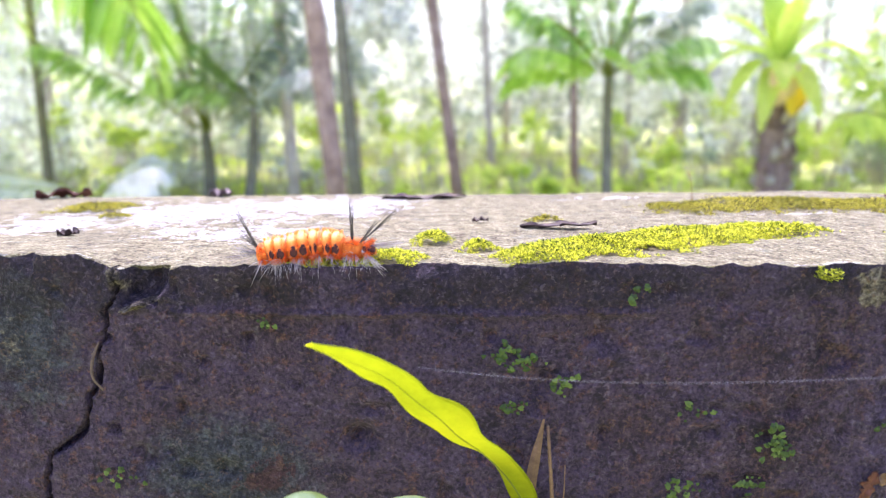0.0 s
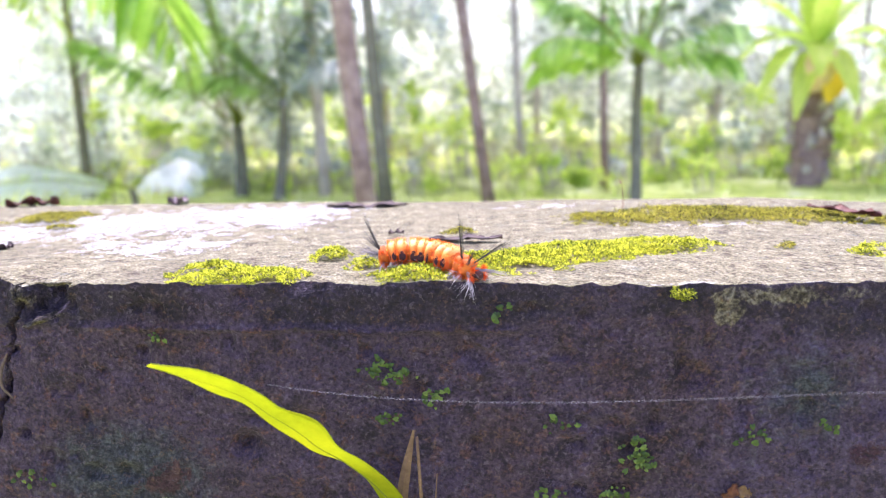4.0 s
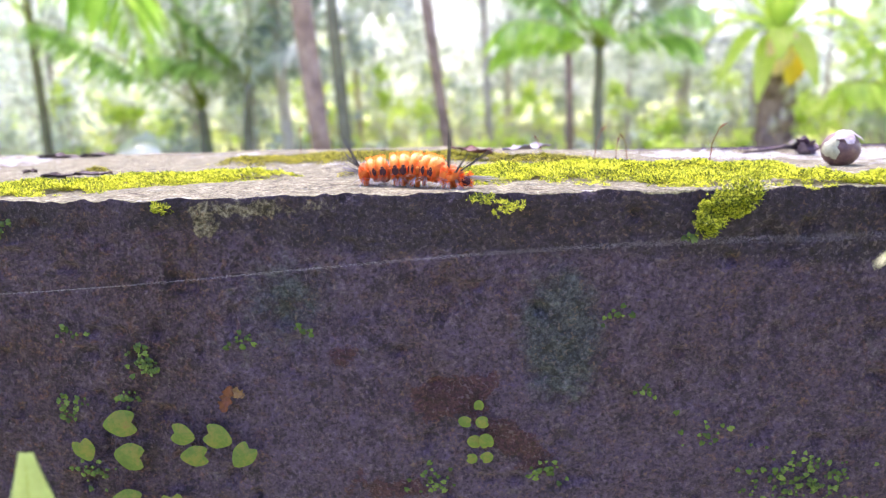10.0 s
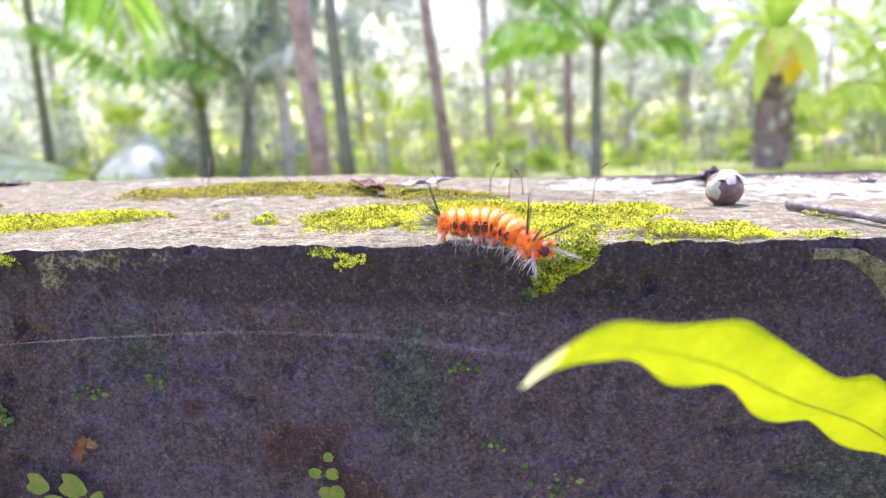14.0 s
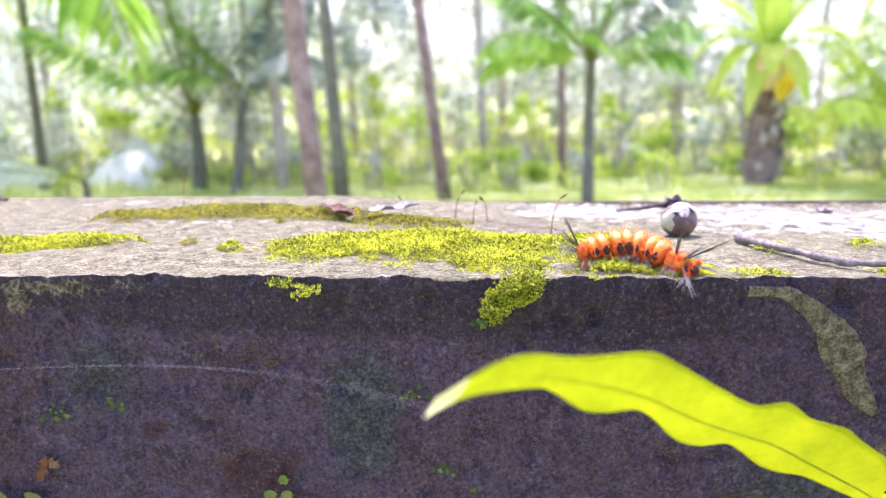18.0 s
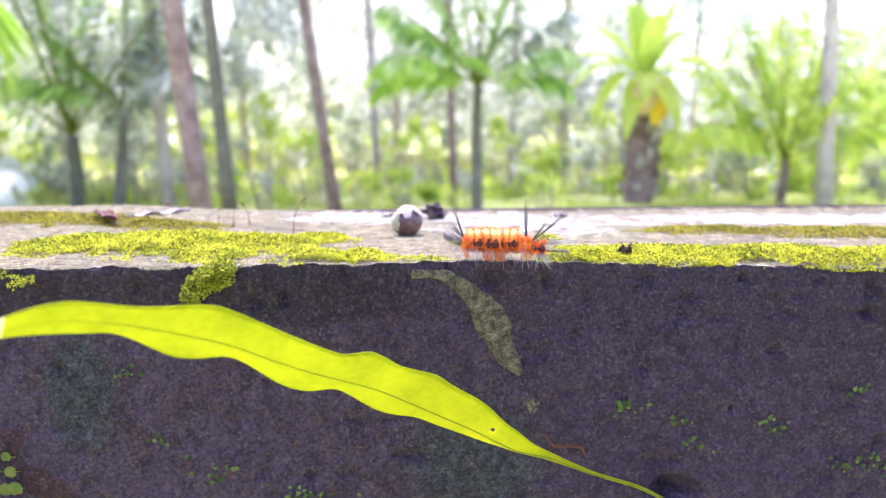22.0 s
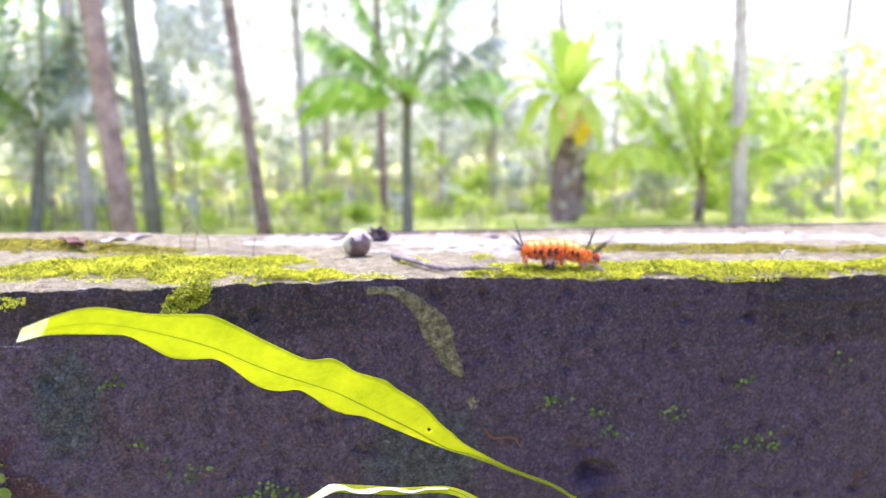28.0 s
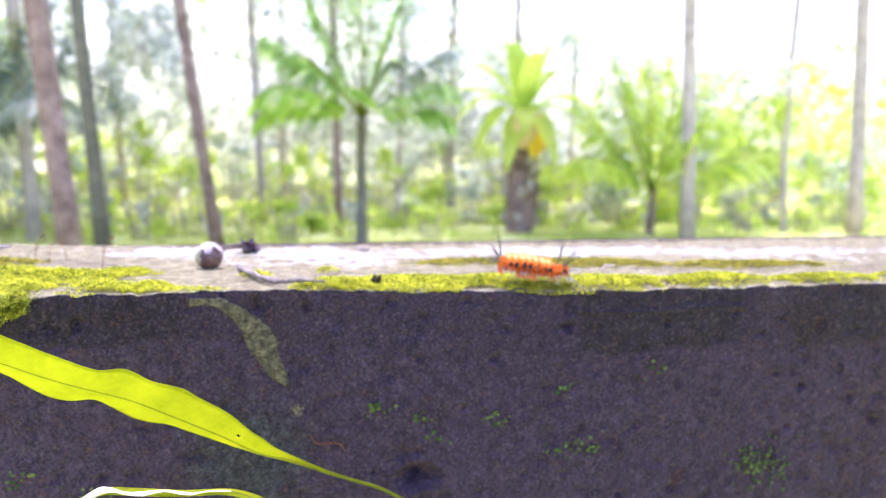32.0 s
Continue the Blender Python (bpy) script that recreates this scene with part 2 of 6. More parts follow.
    h = calc(nt, links, "ADD", calc(nt, links, "MULTIPLY", crumb, 1.6), calc(nt, links, "ADD", calc(nt, links, "MULTIPLY", sand, 0.25), calc(nt, links, "MULTIPLY", scar, 0.5)))
    bumped(nt, links, b, h, 1.0, 0.0016)
    return m


def tuft_material():
    """Dense brush of hairs: orange at its foot, cream at its tips."""
    m, nt, links, b = shader("cream_brush")
    co = nt.new("ShaderNodeTexCoord").outputs["Object"]
    sep = nt.new("ShaderNodeSeparateXYZ")
    links.new(co, sep.inputs[0])
    grain = tex(nt, links, "ShaderNodeTexNoise", co, Scale=2600.0, Detail=3.0).outputs["Fac"]
    up = calc(nt, links, "ADD", calc(nt, links, "MULTIPLY", sep.outputs["Z"], 260.0), calc(nt, links, "MULTIPLY", calc(nt, links, "SUBTRACT", grain, 0.5), 0.5))
    col = ramp(nt, links, up, [(0.12, (0.72, 0.12, 0.012)), (0.4, (0.82, 0.24, 0.03)), (0.75, (0.87, 0.42, 0.08)), (1.0, (0.9, 0.66, 0.28))])
    links.new(col, b.inputs["Base Color"])
    b.inputs["Roughness"].default_value = 0.7
    bumped(nt, links, b, grain, 0.6, 0.0003)
    tr = nt.new("ShaderNodeBsdfTranslucent")
    links.new(col, tr.inputs["Color"])
    mx = nt.new("ShaderNodeMixShader")
    mx.inputs[0].default_value = 0.45
    links.new(b.outputs[0], mx.inputs[1])
    links.new(tr.outputs[0], mx.inputs[2])
    links.new(mx.outputs[0], nt["Material Output"].inputs["Surface"])
    return m


MAT = {
    "wall": wall_material(),
    "moss": grained("moss_green", [(0.2, (0.018, 0.026, 0.003)), (0.4, (0.12, 0.15, 0.006)), (0.58, (0.33, 0.36, 0.012)), (0.85, (0.64, 0.63, 0.05))], 60, 0.7, 0, thin=0.4, spread=0.55),
    "moss_old": grained("moss_brownish", [(0.2, (0.02, 0.015, 0.006)), (0.42, (0.1, 0.1, 0.012)), (0.6, (0.25, 0.25, 0.02)), (0.85, (0.45, 0.4, 0.05))], 60, 0.8, 0, thin=0.3, spread=0.7),
    "fern": grained("fern_blade", [(0.3, (0.215, 0.245, 0.0)), (0.5, (0.275, 0.305, 0.0)), (0.7, (0.335, 0.35, 0.001))], 70, 0.45, 0.25, 0.0008, thin=0.65, spec=0.25),
    # Pale leaf tip: sky glint on the curled end, put into the colour.
    "fern_tip": grained("glint_leaf_tip", [(0.3, (0.36, 0.38, 0.1)), (0.5, (0.5, 0.5, 0.3)), (0.7, (0.74, 0.72, 0.6))], 300, 0.5, 0.2, 0.0004, thin=0.4),
    "fern_waxy": grained("waxy_fern_blade", [(0.3, (0.12, 0.18, 0.04)), (0.5, (0.2, 0.27, 0.09)), (0.7, (0.34, 0.4, 0.2))], 70, 0.42, 0.15, 0.0006, thin=0.25, spec=1.0),
    # Rolled margin: reflected sky painted as a whitish base colour.
    "fern_sheen": grained("sheen_white_margin", [(0.3, (0.42, 0.44, 0.3)), (0.5, (0.62, 0.62, 0.52)), (0.7, (0.78, 0.77, 0.7))], 200, 0.4, 0.2, 0.0004, thin=0.3, spec=0.6),
    "rib": grained("fern_rib", [(0.3, (0.13, 0.16, 0.01)), (0.7, (0.2, 0.23, 0.02))], 200, 0.5, 0.1, thin=0.3),
    "herb": grained("creeper_leaf", [(0.3, (0.03, 0.055, 0.008)), (0.5, (0.055, 0.088, 0.013)), (0.62, (0.1, 0.098, 0.02)), (0.76, (0.12, 0.05, 0.028))], 150, 0.6, 0.3, thin=0.12, spread=0.5),
    "tuft": grained("liverwort", [(0.3, (0.018, 0.035, 0.006)), (0.6, (0.045, 0.078, 0.012)), (0.8, (0.085, 0.12, 0.025))], 200, 0.6, 0.2, thin=0.15, spread=0.6),
    "straw": grained("dry_straw", [(0.3, (0.06, 0.032, 0.018)), (0.55, (0.14, 0.08, 0.045)), (0.75, (0.26, 0.17, 0.1))], 150, 0.8, 0.5, spread=0.2),
    "bark_twig": grained("grey_twig", [(0.3, (0.05, 0.038, 0.035)), (0.5, (0.17, 0.14, 0.125)), (0.7, (0.36, 0.32, 0.29))], 400, 0.85, 0.7),
    "bark_flake": grained("dull_root_bark", [(0.3, (0.04, 0.026, 0.022)), (0.55, (0.09, 0.06, 0.05)), (0.75, (0.15, 0.11, 0.09))], 260, 0.8, 0.5),
    "litter": grained("dark_litter", [(0.3, (0.02, 0.012, 0.012)), (0.55, (0.07, 0.045, 0.04)), (0.75, (0.18, 0.12, 0.1))], 260, 0.7, 0.6),
    "redleaf": grained("red_brown_leaf", [(0.3, (0.04, 0.01, 0.008)), (0.55, (0.1, 0.03, 0.02)), (0.75, (0.2, 0.09, 0.06))], 200, 0.6, 0.5, thin=0.1),
    "mauve_pale": grained("pale_mauve_leaf", [(0.3, (0.2, 0.16, 0.17)), (0.6, (0.4, 0.35, 0.37)), (0.8, (0.55, 0.5, 0.5))], 200, 0.45, 0.3, thin=0.1),
    "plum": grained("dry_plum_petal", [(0.3, (0.03, 0.014, 0.022)), (0.55, (0.09, 0.05, 0.065)), (0.75, (0.22, 0.15, 0.18))], 260, 0.6, 0.5),
    "mauve": grained("dry_mauve_leaf", [(0.3, (0.1, 0.07, 0.07)), (0.6, (0.24, 0.18, 0.18)), (0.8, (0.4, 0.33, 0.32))], 200, 0.5, 0.4, thin=0.1),
    "nut": grained("nut_shell", [(0.3, (0.045, 0.016, 0.014)), (0.46, (0.1, 0.045, 0.04)), (0.56, (0.16, 0.09, 0.06)), (0.75, (0.36, 0.29, 0.17))], 110, 0.42, 0.4, spec=0.5),
    "nut_green": grained("nut_green_side", [(0.3, (0.22, 0.2, 0.1)), (0.7, (0.52, 0.5, 0.32))], 120, 0.4, 0.3, spec=0.5),
    "husk": grained("nut_husk", [(0.3, (0.16, 0.11, 0.11)), (0.5, (0.34, 0.27, 0.27)), (0.7, (0.55, 0.48, 0.46))], 420, 0.5, 0.5),
    "silk": grained("spider_silk", [(0.3, (0.1, 0.09, 0.13)), (0.7, (0.17, 0.16, 0.2))], 100, 0.4, 0, spec=0.5),
    "lime": grained("lime_crust", [(0.36, (0.016, 0.012, 0.009)), (0.46, (0.045, 0.038, 0.025)), (0.55, (0.085, 0.074, 0.048)), (0.68, (0.15, 0.135, 0.095))], 380, 0.9, 0.9, fine=4.0),
    "root": grained("root_skin", [(0.3, (0.12, 0.04, 0.02)), (0.7, (0.3, 0.12, 0.06))], 300, 0.8, 0.4),
    "orange": grained("caterpillar_skin", [(0.3, (0.3, 0.045, 0.006)), (0.5, (0.56, 0.13, 0.014)), (0.7, (0.74, 0.26, 0.035))], 520, 0.65, 0.6, 0.0005, thin=0.2),
    "orange_hair": grained("orange_bristle", [(0.3, (0.5, 0.085, 0.01)), (0.7, (0.8, 0.3, 0.05))], 500, 0.5, 0, thin=0.45, spread=0.6),
    "cream_hair": grained("cream_tuft_hair", [(0.3, (0.74, 0.2, 0.015)), (0.5, (0.84, 0.36, 0.045)), (0.75, (0.9, 0.58, 0.17))], 500, 0.5, 0, thin=0.4, spread=0.5),
    "cream_tuft": tuft_material(),
    "spot": grained("dark_spot", [(0.3, (0.02, 0.008, 0.01)), (0.7, (0.07, 0.026, 0.026))], 900, 0.9, 0.5, 0.0004, spec=0.1),
    "black_hair": grained("black_pencil_hair", [(0.3, (0.03, 0.026, 0.024)), (0.7, (0.1, 0.085, 0.075))], 300, 0.6, 0, spread=0.3),
    "grey_hair": grained("grey_fine_hair", [(0.3, (0.06, 0.055, 0.06)), (0.7, (0.2, 0.18, 0.2))], 300, 0.5, 0, spread=0.5),
    "white_hair": grained("white_side_hair", [(0.3, (0.3, 0.27, 0.28)), (0.7, (0.54, 0.5, 0.52))], 300, 0.4, 0, thin=0.4),
    "trunk": grained("tree_bark", [(0.3, (0.1, 0.062, 0.055)), (0.5, (0.24, 0.16, 0.145)), (0.7, (0.4, 0.3, 0.28))], 9, 0.9, 0.8, 0.02, fine=4.0),
    "trunk_pale": grained("pale_bark", [(0.3, (0.22, 0.18, 0.16)), (0.5, (0.42, 0.36, 0.33)), (0.7, (0.58, 0.52, 0.49))], 7, 0.9, 0.7, 0.02),
    "trunk_dark": grained("dark_bark", [(0.3, (0.07, 0.068, 0.052)), (0.7, (0.24, 0.22, 0.17))], 7, 0.9, 0.7, 0.02),
    "frond": grained("palm_leaflet", [(0.3, (0.13, 0.24, 0.05)), (0.5, (0.24, 0.38, 0.09)), (0.7, (0.38, 0.5, 0.17))], 5, 0.28, 0, thin=0.55, spread=0.5, spec=0.9),
    # Bluish grey of these leaflets takes in part of their sky sheen.
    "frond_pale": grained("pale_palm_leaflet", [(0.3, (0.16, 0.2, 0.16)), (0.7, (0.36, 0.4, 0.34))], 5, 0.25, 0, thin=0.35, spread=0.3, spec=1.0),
    "frond_green": grained("sunlit_palm_leaflet", [(0.3, (0.16, 0.28, 0.03)), (0.5, (0.27, 0.42, 0.05)), (0.7, (0.4, 0.52, 0.1))], 5, 0.3, 0, thin=0.55, spread=0.4, spec=0.7),
    # Sheen painted as a whitish base colour, besides the real gloss.
    "frond_shine": grained("sheen_white_leaflet", [(0.3, (0.4, 0.44, 0.42)), (0.7, (0.62, 0.64, 0.6))], 5, 0.22, 0, thin=0.3, spread=0.2, spec=1.0),
    "frond_lime": grained("lime_green_leaf", [(0.3, (0.27, 0.37, 0.05)), (0.5, (0.4, 0.49, 0.075)), (0.7, (0.54, 0.59, 0.15))], 5, 0.35, 0, thin=0.55, spread=0.35, spec=0.6),
    # Shrub and far leaves: haze put into the colour, paler and greyer than green.
    "bush": grained("shrub_leaf_hazed", [(0.3, (0.23, 0.27, 0.19)), (0.5, (0.4, 0.44, 0.33)), (0.75, (0.6, 0.62, 0.52))], 2, 0.35, 0, thin=0.5, spread=0.9, spec=0.8),
    "woods": grained("far_leaf_hazed", [(0.3, (0.3, 0.32, 0.3)), (0.5, (0.5, 0.52, 0.49)), (0.75, (0.7, 0.71, 0.69))], 0.8, 0.4, 0, thin=0.5, spread=1.0, spec=0.6),
    "yellow": grained("yellowed_sheath", [(0.3, (0.5, 0.33, 0.02)), (0.6, (0.75, 0.55, 0.03)), (0.8, (0.8, 0.66, 0.1))], 9, 0.6, 0.2, 0.01, thin=0.3),
    "tan": grained("tan_sheath", [(0.3, (0.5, 0.34, 0.16)), (0.7, (0.78, 0.6, 0.34))], 9, 0.8, 0.4, 0.01),
    "grass": grained("field_grass", [(0.34, (0.2, 0.25, 0.035)), (0.44, (0.36, 0.42, 0.075)), (0.53, (0.52, 0.56, 0.14)), (0.62, (0.72, 0.71, 0.42))], 1.6, 0.9, 0.5, 0.03, fine=4.0),
    "blades": grained("grass_blade", [(0.3, (0.26, 0.32, 0.07)), (0.6, (0.48, 0.52, 0.15)), (0.8, (0.68, 0.67, 0.39))], 1.0, 0.6, 0, thin=0.5, spread=0.7),
}

MAT["fern_waxy"].node_tree.nodes["Principled BSDF"].inputs["Coat Weight"].default_value = 1.0
MAT["fern_waxy"].node_tree.nodes["Principled BSDF"].inputs["Coat Roughness"].default_value = 0.3


# ---- mesh tools ----
def hashed(ix, iy, seed):
    h = (ix.astype(np.int64) * 374761393 + iy.astype(np.int64) * 668265263 + seed * 974634777) & 0x7FFFFFFF
    h = ((h ^ (h >> 13)) * 1274126177) & 0x7FFFFFFF
    return ((h ^ (h >> 16)) & 0xFFFF) / 65535.0


def vnoise(x, y, seed=0):
    ix, iy = np.floor(x), np.floor(y)
    fx, fy = x - ix, y - iy
    fx, fy = fx * fx * (3 - 2 * fx), fy * fy * (3 - 2 * fy)
    a, b = hashed(ix, iy, seed), hashed(ix + 1, iy, seed)
    c, d = hashed(ix, iy + 1, seed), hashed(ix + 1, iy + 1, seed)
    return (a * (1 - fx) + b * fx) * (1 - fy) + (c * (1 - fx) + d * fx) * fy


def fbm(x, y, octaves=4, seed=0):
    total, amp, norm = 0.0, 1.0, 0.0
    for o in range(octaves):
        total = total + amp * vnoise(x * 2 ** o, y * 2 ** o, seed + o)
        norm += amp
        amp *= 0.5
    return total / norm


def mesh_of(name, verts, faces, material, smooth=False):
    me = bpy.data.meshes.new(name)
    me.from_pydata([tuple(v) for v in verts], [], [tuple(f) for f in faces])
    for m in (material if isinstance(material, (list, tuple)) else [material]):
        me.materials.append(m)
    if smooth:
        me.polygons.foreach_set("use_smooth", [True] * len(me.polygons))
    me.update()
    return me


class Shape:
    """Verts and faces that gather into one mesh."""

    def __init__(self):
        self.v, self.f, self.n = [], [], 0

    def add(self, verts, faces):
        verts = np.asarray(verts, float).reshape(-1, 3)
        self.v.append(verts)
        self.f.extend([tuple(i + self.n for i in f) for f in faces])
        self.n += len(verts)
        return self

    def tube(self, pts, radii, sides=8, cap=True, squash=1.0):
        pts = np.asarray(pts, float)
        radii = np.broadcast_to(radii, (len(pts),))
        rings = []
        for i, p in enumerate(pts):
            d = pts[min(i + 1, len(pts) - 1)] - pts[max(i - 1, 0)]
            d = d / (np.linalg.norm(d) + 1e-12)
            ref = np.array([0, 0, 1.0]) if abs(d[2]) < 0.9 else np.array([0, 1.0, 0])
            u = np.cross(ref, d)
            u /= np.linalg.norm(u)
            w = np.cross(d, u)
            a = np.linspace(0, 2 * np.pi, sides, endpoint=False)
            rings.append(p + radii[i] * (np.outer(np.cos(a), u) + squash * np.outer(np.sin(a), w)))
        faces = []
        for i in range(len(pts) - 1):
            for k in range(sides):
                faces.append((i * sides + k, i * sides + (k + 1) % sides, (i + 1) * sides + (k + 1) % sides, (i + 1) * sides + k))
        if cap:
            faces.append(tuple(range(sides))[::-1])
            faces.append(tuple((len(pts) - 1) * sides + k for k in range(sides)))
        return self.add(np.concatenate(rings), faces)

    def strip(self, left, right):
        n = len(left)
        return self.add(np.concatenate([left, right]), [(i, i + 1, n + i + 1, n + i) for i in range(n - 1)])

    def mesh(self, name, material, smooth=False):
        return mesh_of(name, np.concatenate(self.v), self.f, material, smooth)


def thing(name, label, category, group="", at=(0, 0, 0), kind=""):
    ob = new(name)
    ob.empty_display_size = 0.01
    ob.location = at
    return tagged(ob, label, category, group, kind)


def part(name, shape, material, parent, label="", smooth=True):
    """Links a shape as one mesh object under a thing or a part."""
    me = shape.mesh(name, material, smooth) if isinstance(shape, Shape) else shape
    ob = new(name, me)
    ob.parent = parent
    if label:
        ob["label"] = label
    return ob


def solo(name, shape, material, label, category, group="", kind="", smooth=True):
    me = shape.mesh(name, material, smooth) if isinstance(shape, Shape) else shape
    return tagged(new(name, me), label, category, group, kind)


def copies(template, faces, places, turns, sizes):
    """Verts and faces of many turned and scaled copies of one small template (arrays only)."""
    v = np.einsum("nij,kj->nki", turns, template) * np.asarray(sizes)[:, None, None] + np.asarray(places)[:, None, :]
    k = len(template)
    f = (np.asarray(faces)[None] + (np.arange(len(places)) * k)[:, None, None]).reshape(-1, len(faces[0]))
    return v.reshape(-1, 3), f


def turns_about(yaw, tilt, bearing):
    """Rotation matrices: a spin, then a lean by tilt towards bearing."""
    c, s = np.cos(yaw), np.sin(yaw)
    z = np.zeros_like(c)
    o = np.ones_like(c)
    spin = np.stack([np.stack([c, -s, z], -1), np.stack([s, c, z], -1), np.stack([z, z, o], -1)], -2)
    ax, ay = -np.sin(bearing), np.cos(bearing)
    ct, st = np.cos(tilt), np.sin(tilt)
    lean = np.stack([np.stack([ct + ax * ax * (1 - ct), ax * ay * (1 - ct), ay * st], -1),
                     np.stack([ax * ay * (1 - ct), ct + ay * ay * (1 - ct), -ax * st], -1),
                     np.stack([-ay * st, ax * st, ct], -1)], -2)
    return lean @ spin


# ---- ground ----
def ground_sheet():
    xs = np.concatenate([[-1500, -300, -80], np.linspace(-30, 30, 61), [80, 300, 1500]])
    ys = np.concatenate([[-1500, -200, -30], np.linspace(-6, 40, 47), [80, 300, 1500]])
    X, Y = np.meshgrid(xs, ys)
    Z = GROUND + 0.12 * (fbm(X * 0.4 + 50, Y * 0.4 + 50, 3, 3) - 0.5)
    v = np.stack([X, Y, Z], -1).reshape(-1, 3)
    nx = len(xs)
    f = [(j * nx + i, j * nx + i + 1, (j + 1) * nx + i + 1, (j + 1) * nx + i) for j in range(len(ys) - 1) for i in range(nx - 1)]
    solo("ground", mesh_of("ground", v, f, MAT["grass"], True), None, "sunlit yellow-green grass of the grove floor", "ground", kind="structure")


ground_sheet()


# ---- the wall ----
CRACK = [(-0.206, 0.004), (-0.2022, -0.005), (-0.2045, -0.0092), (-0.2102, -0.0244), (-0.2112, -0.0361), (-0.215, -0.0462), (-0.2268, -0.0563), (-0.2293, -0.0689), (-0.234, -0.1)]
BACK = 0.182


def near_line(px, pz, line):
    best = np.full(px.shape, 9.0)
    for (ax, az), (bx, bz) in zip(line[:-1], line[1:]):
        dx, dz = bx - ax, bz - az
        t = np.clip(((px - ax) * dx + (pz - az) * dz) / (dx * dx + dz * dz), 0, 1)
        best = np.minimum(best, np.hypot(px - ax - t * dx, pz - az - t * dz))
    return best


def blob(x, y, cx, cy, rx, ry, tilt=0.0):
    c, s = math.cos(radians(tilt)), math.sin(radians(tilt))
    u, w = (x - cx) * c + (y - cy) * s, -(x - cx) * s + (y - cy) * c
    return np.clip(1.0 - 0.5 * np.hypot(u / rx, w / ry), 0, 1)


def edge_dip(x):
    """How far the worn front arris lies below the top at x."""
    d = -0.0004 + 0.0035 * (fbm(x * 70, x * 0 + 3, 4, 21) - 0.4) + 0.004 * np.clip((x - 0.24) / 0.15, 0, 1)
    d = d + 0.003 * np.exp(-((x + 0.193) / 0.006) ** 2) + 0.0022 * np.exp(-((x - 0.128) / 0.012) ** 2)
    return d - 0.003 * np.clip((-0.203 - x) / 0.01, 0, 1) + 0.003 * (fbm(x * 240, x * 0 + 5, 3, 23) - 0.5)


def top_height(x, y):
    rise = 0.003 * np.clip((-0.203 - x) / 0.01, 0, 1) * np.clip(1 - y / 0.06, 0, 1)
    rise = rise - 0.036 * y * np.clip((x - 0.05) / 0.15, 0, 1)
    return rise + 0.0016 * (fbm(x * 45 + 9, y * 45 + 4, 4, 11) - 0.5) - 0.003 * np.clip((x - 0.24) / 0.15, 0, 1) * np.clip(1 - y / 0.08, 0, 1)


